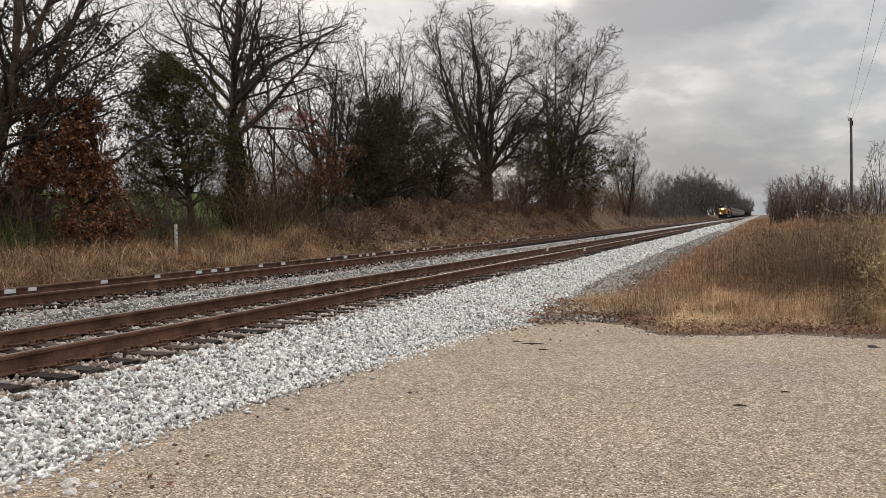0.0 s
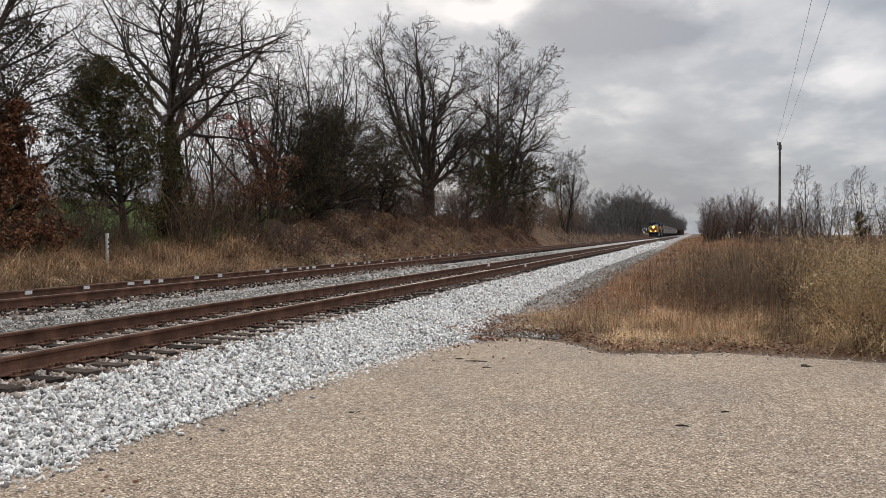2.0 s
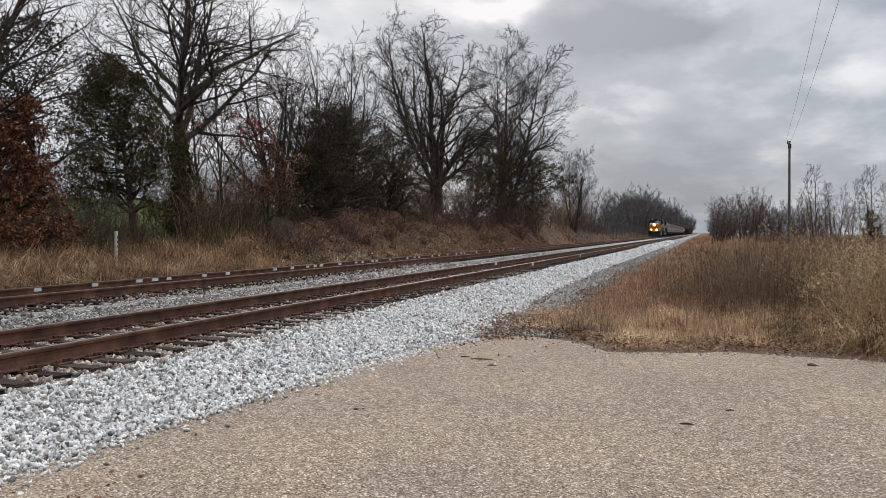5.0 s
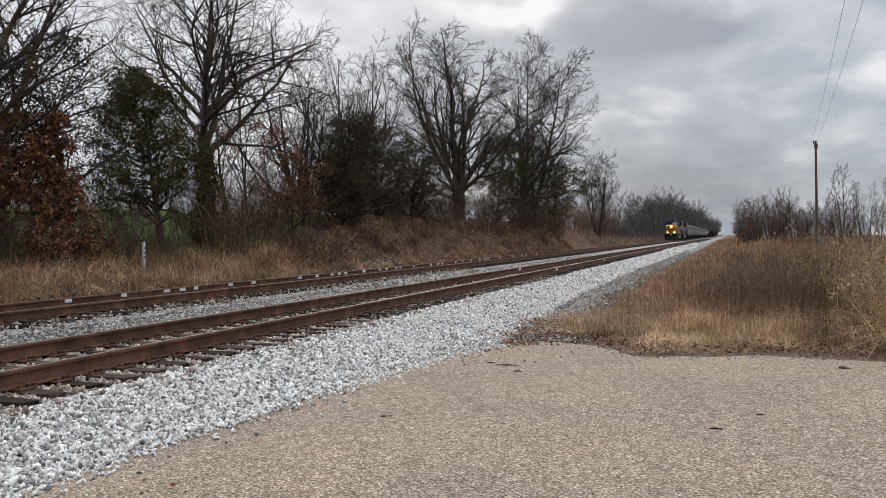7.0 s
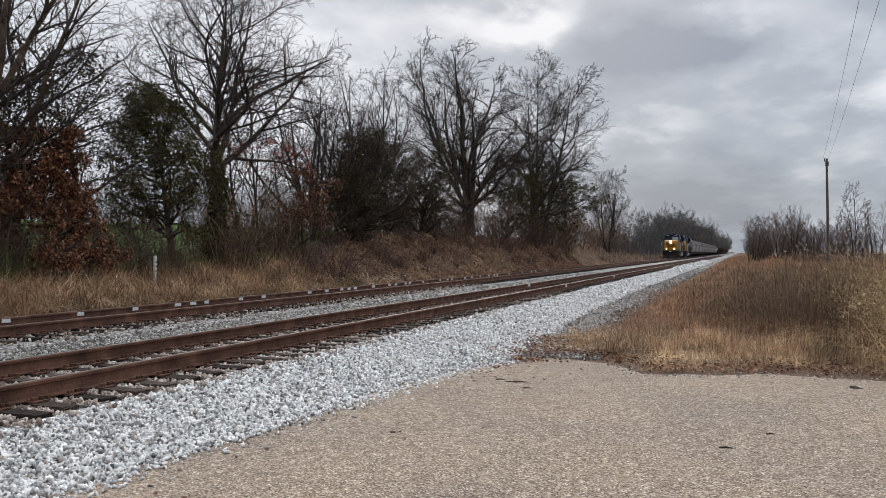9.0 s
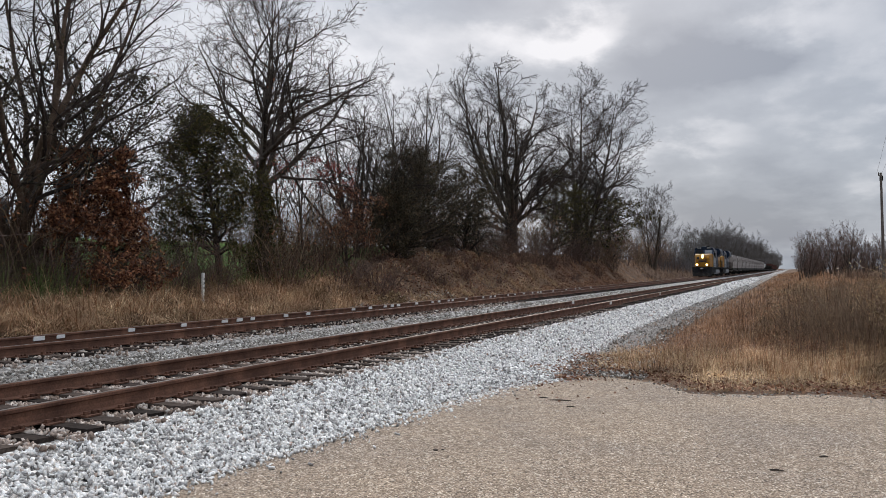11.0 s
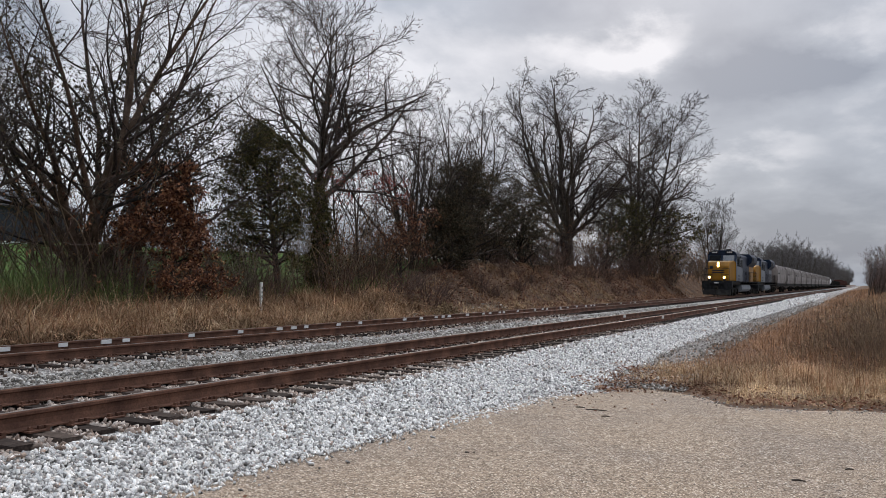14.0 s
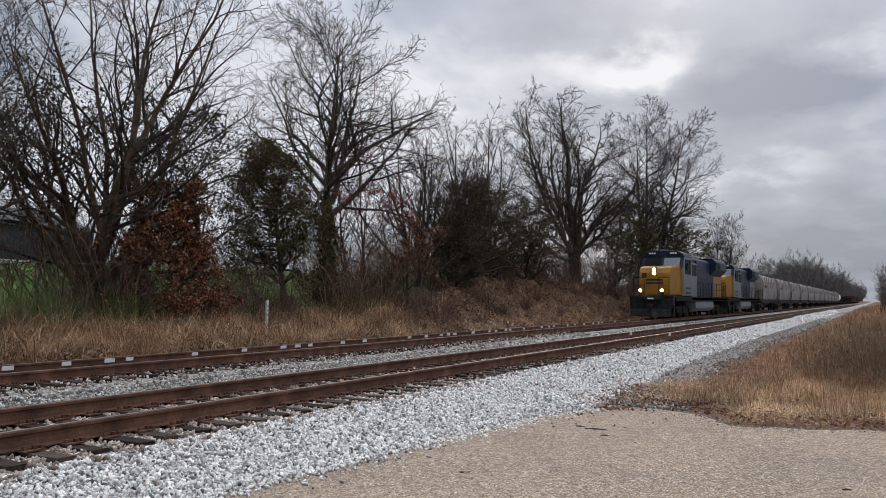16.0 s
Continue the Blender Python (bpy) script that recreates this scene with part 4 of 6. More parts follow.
def hopper(m):
    """Covered hopper with rounded sides, ribs, a roof walk and three chutes."""
    ob = thing("hopper_car", m, "dusty light grey covered grain hopper car", "freight car", "train")
    L = 16.4
    bm = BM()
    side = [(-1.40, 1.25), (-1.56, 1.9), (-1.60, 2.8), (-1.55, 3.7), (-1.30, 4.25), (-0.6, 4.50), (0.6, 4.50), (1.30, 4.25), (1.55, 3.7), (1.60, 2.8), (1.56, 1.9), (1.40, 1.25)]
    prism(bm, side, 1.5, L - 0.7, "y")
    for v in bm.verts:
        if v.co.z < 1.5:
            v.co.y += 1.2 if v.co.y < 5 else -1.2
    part("body", bm, HOPPERGREY, ob)
    for s in (-1, 1):
        for k in range(9):
            y = 1.55 + k * (L - 2.3) / 8
            bm = BM()
            for (ua, va), (ub, vb) in zip(side[1:4], side[2:5]):
                box(bm, s * abs(ua) - 0.03, s * abs(ua) + 0.03, y - 0.04, y + 0.04, va, vb)
            part("rib", bm, HOPPERGREY, ob)
        bm = BM()
        box(bm, s * 1.52 - 0.06, s * 1.52 + 0.06, 0.5, L + 0.2, 0.98, 1.46, 0.02)
        part("side_sill", bm, GRIME, ob, "rusty dark side sill")
        for y in (0.55, L + 0.1):
            bm = BM()
            rod(bm, (s * 1.5, y, 1.3), (s * 1.4, y, 4.2), 0.04, 6)
            for k in range(7):
                box(bm, s * 1.25 - 0.22, s * 1.25 + 0.22, y - 0.02, y + 0.02, 1.5 + 0.36 * k, 1.54 + 0.36 * k)
            part("ladder", bm, HOPPERGREY, ob)
        bm = BM()
        for k in range(4):
            box(bm, s * 1.62 - 0.008, s * 1.62 + 0.008, 2.4 + 0.5 * k, 2.75 + 0.5 * k, 2.9, 3.15)
        part("lettering_bar", bm, GRIME, ob, "dark lettering as bars")
    for y in (3.4, 7.9, 12.4):
        bm = BM()
        bmesh.ops.create_cone(bm, cap_ends=True, segments=4, radius1=0.35, radius2=1.75, depth=0.8, matrix=Matrix.Translation((0, y, 0.85)) @ Matrix.Rotation(radians(45), 4, "Z"))
        part("chute", bm, HOPPERGREY, ob)
    bm = BM()
    box(bm, -0.35, 0.35, 0.8, L, 4.56, 4.60)
    for k in range(10):
        box(bm, -0.3, 0.3, 1.2 + k * 1.6, 1.26 + k * 1.6, 4.48, 4.56)
    part("roof_walk", bm, GRIME, ob, "steel roof walkway")
    bm = BM()
    for y in (0.0, L):
        box(bm, -1.45, 1.45, y + 0.1, y + 0.5, 1.0, 1.3)
    box(bm, -0.14, 0.14, -0.6, L + 1.2, 0.72, 1.0)
    part("end_platform", bm, GRIME, ob)
    keyed = []
    for y in (2.0, L - 1.4):
        truck(ob, y, (-0.89, 0.89), keyed)
    return ob


def gondola(m, mat, label, height, tall=False):
    ob = thing("boxcar" if tall else "gondola_car", m, label, "freight car", "train")
    L = 16.4
    bm = BM()
    box(bm, -1.5, 1.5, 0.3, L, 1.15, height, 0.04)
    part("body", bm, mat, ob)
    for s in (-1, 1):
        for k in range(12):
            y = 0.5 + k * (L - 0.7) / 11
            part("rib", box(BM(), s * 1.53 - 0.05, s * 1.53 + 0.05, y - 0.06, y + 0.06, 1.1, height - 0.05), mat, ob)
    part("floor_frame", box(BM(), -1.3, 1.3, -0.5, L + 0.8, 0.85, 1.12), GRIME, ob)
    keyed = []
    for y in (2.0, L - 1.6):
        truck(ob, y, (-0.89, 0.89), keyed)
    return ob


def tanker(m):
    ob = thing("tank_car", m, "white rounded tank car", "freight car", "train")
    bm = BM()
    rod(bm, (0, 0.6, 2.75), (0, 15.8, 2.75), 1.5, 28)
    rod(bm, (0, 0.2, 2.75), (0, 0.6, 2.75), 1.1, 28, 1.5)
    part("tank", bm, CARWHITE, ob)
    part("dome", rod(BM(), (0, 8, 4.2), (0, 8, 4.6), 0.5, 16), CARWHITE, ob)
    part("floor_frame", box(BM(), -1.3, 1.3, -0.5, 17.2, 0.95, 1.25), GRIME, ob)
    keyed = []
    for y in (2.0, 14.6):
        truck(ob, y, (-0.89, 0.89), keyed)
    return ob


TRAIN = []                      # things with their distance behind the lead nose


def build_train():
    at = lambda d: pose(XC_FAR, 53.8 + d, 0)
    d = 0.0
    TRAIN.append((locomotive(at(0), True, "yellow-nosed grey and blue diesel locomotive with lit headlights"), 0.0))
    TRAIN.append((locomotive(at(22.3), False, "second grey and blue diesel locomotive with a yellow nose"), 22.3))
    d = 44.4
    first = hopper(at(d))
    TRAIN.append((first, d))
    for k in range(1, 12):
        d += 18.0
        TRAIN.append((copy_thing(first, at(d)), d))
    d += 18.0
    TRAIN.append((tanker(at(d)), d))
    low = None
    for k in range(7):
        d += 18.0
        if low is None:
            low = gondola(at(d), GRIME, "sooty black open gondola car", 3.2)
            TRAIN.append((low, d))
        else:
            TRAIN.append((copy_thing(low, at(d)), d))
    red = None
    for k in range(12):
        d += 18.0
        if red is None:
            red = gondola(at(d), CARBROWN, "oxide red ribbed boxcar", 4.3, True)
            TRAIN.append((red, d))
        else:
            TRAIN.append((copy_thing(red, at(d)), d))


build_train()


# ---- trees and brush ----
def unit(v):
    return v / np.maximum(np.linalg.norm(v, axis=-1, keepdims=True), 1e-9)


def run(rs, start, way, length, steps, up, wob):
    """Wandering lines from start; up bends them to the sky."""
    B = len(start)
    P = np.empty((B, steps + 1, 3))
    P[:, 0] = start
    d = unit(way)
    for k in range(steps):
        d = unit(d + rs.normal(size=(B, 3)) * wob + np.array([0, 0, up]))
        P[:, k + 1] = P[:, k] + d * (length / steps)[:, None]
    return P


def shoots(rs, P, R, plen, k, t0, t1, ang, ln, rad, steps, up, wob, shape=0.55, tip=0.35, rmin=0.004, even=0.65):
    B, n, _ = P.shape
    t = t0 + (t1 - t0) * (np.arange(k)[None] + rs.rand(B, k)) / k
    f = t * (n - 1)
    i = np.clip(f.astype(int), 0, n - 2)
    b = np.arange(B)[:, None]
    fr = (f - i)[..., None]
    S = P[b, i] * (1 - fr) + P[b, i + 1] * fr
    D = unit(P[b, i + 1] - P[b, i])
    r = R[b, i] * (1 - fr[..., 0]) + R[b, i + 1] * fr[..., 0]
    az = (np.arange(k)[None] * 2.4 + rs.rand(B, 1) * 6.3 + rs.normal(size=(B, k)) * 0.5)
    side = unit(np.cross(D, np.array([0.31, 0.47, 0.83])))
    side2 = np.cross(D, side)
    a = np.radians(rs.uniform(ang[0], ang[1], (B, k)))[..., None]
    W = D * np.cos(a) + (side * np.cos(az)[..., None] + side2 * np.sin(az)[..., None]) * np.sin(a)
    u = (t - t0) / max(t1 - t0, 1e-6)
    L = plen[:, None] * ln * (1 - shape * u) * rs.uniform(even, 1.2 if even < 0.8 else 1.08, (B, k))
    r0 = np.maximum(r * rad * rs.uniform(0.75, 1.1, (B, k)), rmin)
    P2 = run(rs, S.reshape(-1, 3), W.reshape(-1, 3), L.ravel(), steps, up, wob)
    R2 = np.maximum(r0.reshape(-1, 1) * np.linspace(1, tip, steps + 1)[None], rmin * 0.7)
    return P2, R2, L.ravel()


def tubes(P, R, sides):
    B, n, _ = P.shape
    T = unit(np.gradient(P, axis=1))
    s1 = unit(np.cross(T, np.array([0.33, 0.51, 0.79])))
    s2 = np.cross(T, s1)
    a = np.arange(sides) * 2 * np.pi / sides
    V = P[:, :, None] + R[:, :, None, None] * (s1[:, :, None] * np.cos(a)[:, None] + s2[:, :, None] * np.sin(a)[:, None])
    idx = np.arange(B * n * sides).reshape(B, n, sides)
    q = np.roll(idx, -1, axis=2)
    F = np.stack([idx[:, :-1], q[:, :-1], q[:, 1:], idx[:, 1:]], -1).reshape(-1, 4)
    return V.reshape(-1, 3), F


def joined(groups):
    Vs, Fs, n = [], [], 0
    for V, F in groups:
        Vs.append(V)
        Fs.append(F + n)
        n += len(V)
    return np.concatenate(Vs), np.concatenate(Fs)


def leaf_faces(rs, C, size, flat=0.0):
    """Small bent leaves at the points C."""
    n = len(C)
    a = unit(rs.normal(size=(n, 3)) * np.array([1, 1, 1 - flat]))
    b = unit(np.cross(a, rs.normal(size=(n, 3))))
    c = np.cross(a, b)
    s = size * rs.uniform(0.6, 1.3, (n, 1))
    V = np.stack([C - a * s, C + b * s * 0.5 + c * s * 0.18, C + a * s, C - b * s * 0.5 + c * s * 0.18], 1).reshape(-1, 3)
    return V, np.arange(4 * n).reshape(-1, 4)


def bare_tree(name, m, seed, H, r0, label, stems=1, lean=0.12, fork=0.3, k1=15, ln1=0.46, ang1=(28, 58), up1=0.10, k2=9, k3=7, k4=3, spread=0.0, wob=0.10,
              bark=None, twig=None, leaves=0, leaf_mat=None, leaf_size=0.06, leaf_zone=(0.0, 1.0), rmin=0.006, shape=0.5, far=False, even=0.65, rad1=0.62, sway=0.05, ivy=None, group="trees along the line"):
    """A leafless broadleaf tree: stems, limbs, branches and twigs, each finer than the last."""
    rs = np.random.RandomState(seed)
    ob = thing(name, m, label, "tree", group)
    az = np.arange(stems) * 6.283 / stems + rs.rand() * 6
    way = np.stack([np.cos(az) * spread, np.sin(az) * spread, np.ones(stems)], 1) + rs.normal(size=(stems, 3)) * lean * 0.5
    start = np.stack([np.cos(az), np.sin(az), 0 * az], 1) * (r0 * 0.9 * (stems > 1)) - np.array([0, 0, 0.25])
    hs = H * rs.uniform(0.82, 1.0, stems)
    hs[0] = H
    n0 = 6 if far else 14
    P0 = run(rs, start, way, hs, n0, 0.05, sway)
    taper = np.linspace(1, 0.035, n0 + 1) ** 1.1
    taper[0] *= 1.35
    R0 = np.maximum(r0 * taper[None] * np.ones((stems, 1)) * (1 if stems == 1 else 0.72), 0.012)
    P1, R1_, L1 = shoots(rs, P0, R0, hs, k1, fork, 0.97, ang1, ln1, rad1, 3 if far else 9, up1, wob, shape, 0.22, 0.012, even)
    P2, R2_, L2 = shoots(rs, P1, R1_, L1, k2, 0.18, 0.98, (25, 60), 0.50, 0.62, 1 if far else 5, up1 * 0.8, wob, 0.45, 0.3, rmin * 1.5)
    P3, R3_, L3 = shoots(rs, P2, R2_, L2, k3, 0.2, 1.0, (25, 60), 0.55, 0.65, 1 if far else 3, up1 * 0.7, wob * 1.2, 0.4, 0.4, rmin)
    for k in range(stems):
        V, F = tubes(P0[k:k + 1], R0[k:k + 1], 5 if far else 10)
        under(mesh_np("trunk", V, F, bark or BARK, True), ob)
    gs = [tubes(P2, R2_, 3 if far else 4), tubes(P3, R3_, 3)]
    if far:
        gs.insert(0, tubes(P1, R1_, 3))
    else:
        for k in range(len(P1)):
            V, F = tubes(P1[k:k + 1], R1_[k:k + 1], 6)
            under(mesh_np("limb", V, F, bark or BARK, True), ob)
    ends = P3
    if k4:
        P4, R4_, L4 = shoots(rs, P3, R3_, L3, k4, 0.25, 1.0, (20, 55), 0.6, 0.7, 1, 0.05, wob * 1.4, 0.3, 0.5, rmin * 0.8)
        gs.append(tubes(P4, R4_, 3))
        ends = P4
    V, F = joined(gs)
    under(tagged(mesh_np("crown", V, F, twig or TWIG), kind="stuff"), ob)
    if ivy:
        n, top, mat = ivy
        z = rs.rand(n) ** 1.2 * top
        a = rs.rand(n) * 6.283
        rad = r0 * (1.0 + rs.exponential(0.55, n) * (1.2 - z / top) * 1.6)
        mid = np.stack([np.interp(z, P0[0][:, 2], P0[0][:, k]) for k in (0, 1)], 1)
        V, F = leaf_faces(rs, np.stack([mid[:, 0] + np.cos(a) * rad, mid[:, 1] + np.sin(a) * rad, z], 1), 0.07)
        under(tagged(mesh_np("ivy", V, F, mat), kind="stuff"), ob, "dark green ivy climbing the trunk")
    if leaves:
        E = ends[:, 1:].reshape(-1, 3)
        zr = E[:, 2] / H
        E = E[(zr > leaf_zone[0]) & (zr < leaf_zone[1])]
        C = E[rs.randint(0, len(E), leaves)] + rs.normal(size=(leaves, 3)) * 0.09
        V, F = leaf_faces(rs, C, leaf_size)
        under(tagged(mesh_np("foliage", V, F, leaf_mat), kind="stuff"), ob, "withered leaves still hanging on")
    return ob


def vase_tree(name, m, seed, H, W, r0, label, h0=4.0, stems=9, amax=58, k1=12, k2=8, k3=6, k4=2, rmin=0.008, ln1=0.40, up=0.05, wob=0.12, thick=0.52, bark=None,
              leaves=0, leaf_mat=None, leaf_size=0.06, leaf_zone=(0.0, 1.0), low=0.42):
    """A leafless tree whose short trunk opens into arching limbs that fill a domed crown."""
    rs = np.random.RandomState(seed)
    ob = thing(name, m, label, "tree", "trees along the line")
    T = run(rs, np.array([[0, 0, -0.25]]), np.array([[0, 0, 1.0]]), np.array([h0 + 0.25]), 6, 0.05, 0.03)
    RT = r0 * np.array([[1.45, 1.08, 1.0, 0.96, 0.93, 0.90, 0.84]])
    V, F = tubes(T, RT, 12)
    under(mesh_np("trunk", V, F, bark or BARK, True), ob)
    at = np.linspace(1.0, 0.62, stems)
    start = np.stack([np.interp(at * h0, T[0][:, 2], T[0][:, k]) for k in range(3)], 1)
    a = np.radians(np.linspace(14, amax, stems) * rs.uniform(0.88, 1.1, stems))
    az = np.arange(stems) * 2.4 + rs.rand() * 6
    way = np.stack([np.sin(a) * np.cos(az), np.sin(a) * np.sin(az), np.cos(a)], 1)
    P0 = run(rs, start, way, np.full(stems, 1.0), 12, up, wob * 0.75)
    # each limb ends on the crown's dome
    c, rad = np.array([0, 0, H * low]), np.array([W / 2, W / 2, H * (1 - low)])
    d = P0[:, -1] - P0[:, 0]
    o = (start - c) / rad
    e = d / rad
    A, B, C = (e * e).sum(1), 2 * (o * e).sum(1), (o * o).sum(1) - 1
    kk = (-B + np.sqrt(np.maximum(B * B - 4 * A * C, 0.01))) / (2 * A) * rs.uniform(0.94, 1.03, stems)
    P0 = P0[:, :1] + (P0 - P0[:, :1]) * kk[:, None, None]
    L0 = np.linalg.norm(P0[:, -1] - P0[:, 0], axis=1)
    share = np.linspace(1.0, 0.72, stems)
    R0 = np.maximum(r0 * thick * share[:, None] * np.linspace(1, 0.07, 13)[None] ** 0.9, 0.014)
    P1, R1_, L1 = shoots(rs, P0, R0, L0, k1, 0.14, 0.98, (24, 56), ln1, 0.62, 7, up * 0.9, wob, 0.55, 0.22, rmin * 1.8, 0.75)
    P2, R2_, L2 = shoots(rs, P1, R1_, L1, k2, 0.16, 1.0, (25, 60), 0.46, 0.64, 4, up * 0.7, wob * 1.2, 0.4, 0.3, rmin * 1.35)
    P3, R3_, L3 = shoots(rs, P2, R2_, L2, k3, 0.2, 1.0, (25, 62), 0.52, 0.68, 2, up * 0.6, wob * 1.5, 0.35, 0.45, rmin)
    for k in range(stems):
        V, F = tubes(P0[k:k + 1], R0[k:k + 1], 7)
        under(mesh_np("limb", V, F, bark or BARK, True), ob)
    gs, ends = [tubes(P1, R1_, 5), tubes(P2, R2_, 4), tubes(P3, R3_, 3)], P3
    if k4:
        P4, R4_, L4 = shoots(rs, P3, R3_, L3, k4, 0.3, 1.0, (25, 60), 0.6, 0.75, 1, 0.03, wob * 1.5, 0.3, 0.5, rmin * 0.85)
        gs.append(tubes(P4, R4_, 3))
        ends = P4
    V, F = joined(gs)
    under(tagged(mesh_np("crown", V, F, TWIG), kind="stuff"), ob)
    if leaves:
        E = ends[:, 1:].reshape(-1, 3)
        E = E[(E[:, 2] / H > leaf_zone[0]) & (E[:, 2] / H < leaf_zone[1])]
        # leaves hang in bunches
        hub = E[rs.randint(0, len(E), max(leaves // 9, 1))]
        C = hub[rs.randint(0, len(hub), leaves)] + rs.normal(size=(leaves, 3)) * 0.16
        V, F = leaf_faces(rs, C, leaf_size)
        under(tagged(mesh_np("foliage", V, F, leaf_mat), kind="stuff"), ob, "withered leaves still hanging on")
    return ob


def evergreen(name, m, seed, H, W, label, mat, base=0.12, count=9000, stems=1, round_top=0.6):
    """A cedar: a short trunk, many drooping boughs and sprays of needles on them."""
    rs = np.random.RandomState(seed)
    ob = thing(name, m, label, "evergreen tree", "trees along the line")
    P0 = run(rs, np.array([[0, 0, -0.25]]), np.array([[0, 0, 1.0]]), np.array([H * 0.97]), 10, 0.05, 0.03)
    R0 = np.maximum(0.16 * np.linspace(1.2, 0.08, 11)[None], 0.012)
    V, F = tubes(P0, R0, 8)
    under(mesh_np("trunk", V, F, BARK, True), ob)
    P1, R1_, L1 = shoots(rs, P0, R0, np.array([H]), 95, base, 0.99, (48, 84), 1.0, 0.45, 6, 0.06, 0.26, 0.0, 0.15, 0.008)
    # length by height: wide low down, rounded to a point
    u = np.clip((P1[:, 0, 2] / H - base) / (1 - base), 0, 1)
    want = W / 2 * (1 - u) ** round_top * (0.75 + 0.25 * np.sin(u * 3.1)) * rs.uniform(0.6, 1.15, len(u)) + 0.15
    P1 = P1[:, :1] + (P1 - P1[:, :1]) * (want / np.maximum(L1, 0.05))[:, None, None]
    P2, R2_, L2 = shoots(rs, P1, R1_, want, 7, 0.25, 1.0, (25, 60), 0.38, 0.6, 3, 0.06, 0.12, 0.4, 0.4, 0.006)
    V, F = joined([tubes(P1, R1_, 4), tubes(P2, R2_, 3)])
    under(tagged(mesh_np("branchwork", V, F, TWIG), kind="stuff"), ob)
    E = np.concatenate([P2[:, 1:].reshape(-1, 3), P1[:, 3:].reshape(-1, 3)])
    C = E[rs.randint(0, len(E), count)] + rs.normal(size=(count, 3)) * np.array([0.12, 0.12, 0.10])
    a = unit(rs.normal(size=(count, 3)) + np.array([0, 0, 0.7]))
    b = unit(np.cross(a, rs.normal(size=(count, 3))))
    s = rs.uniform(0.05, 0.15, (count, 1))
    V = np.stack([C - b * s * 0.16, C + b * s * 0.16, C + a * s + b * s * 0.05, C + a * s * 1.05 - b * s * 0.05], 1).reshape(-1, 3)
    under(tagged(mesh_np("foliage", V, np.arange(4 * count).reshape(-1, 4), mat), kind="stuff"), ob)
    return ob


def bush(name, m, seed, H, W, label, twig, stems=26, leaves=0, leaf_mat=None, k2=7, k3=4, r=0.022, category="bush", group="brush under the trees", leaf_size=0.05, tops=0.0):
    """A thicket of thin bare stems from one root."""
    rs = np.random.RandomState(seed)
    ob = thing(name, m, label, category, group)
    az, rad = rs.rand(stems) * 6.283, W / 2 * np.sqrt(rs.rand(stems))
    start = np.stack([np.cos(az) * rad * 0.5, np.sin(az) * rad * 0.5, np.full(stems, -0.15)], 1)
    way = np.stack([np.cos(az) * rad, np.sin(az) * rad, np.full(stems, H)], 1) + rs.normal(size=(stems, 3)) * 0.25
    L = H * rs.uniform(0.55, 1.15, stems)
    P0 = run(rs, start, way, L, 5, 0.0, 0.16)
    R0 = np.repeat(np.linspace(r, r * 0.32, 6)[None], stems, 0)
    P1, R1_, L1 = shoots(rs, P0, R0, L, k2, 0.2, 1.0, (25, 65), 0.42, 0.6, 2, 0.05, 0.15, 0.4, 0.4, min(0.006, r * 0.4))
    P2, R2_, L2 = shoots(rs, P1, R1_, L1, k3, 0.25, 1.0, (25, 65), 0.5, 0.7, 1, 0.03, 0.18, 0.3, 0.5, min(0.005, r * 0.34))
    V, F = joined([tubes(P0, R0, 4), tubes(P1, R1_, 3), tubes(P2, R2_, 3)])
    under(tagged(mesh_np("thicket", V, F, twig), kind="stuff"), ob)
    if leaves:
        E = np.concatenate([P2[:, 1:].reshape(-1, 3), P1[:, 1:].reshape(-1, 3)])
        E = E[E[:, 2] > tops * H]
        C = E[rs.randint(0, len(E), leaves)] + rs.normal(size=(leaves, 3)) * 0.05
        V, F = leaf_faces(rs, C, leaf_size)
        under(tagged(mesh_np("foliage", V, F, leaf_mat), kind="stuff"), ob, "curled dry leaves")
    return ob


def on_land(x, y, turn=0, s=1.0, sz=None):
    return pose(x, y, float(land(x, y)) - 0.03, 0, 0, turn) @ Matrix.Diagonal((s, s, sz or s, 1))


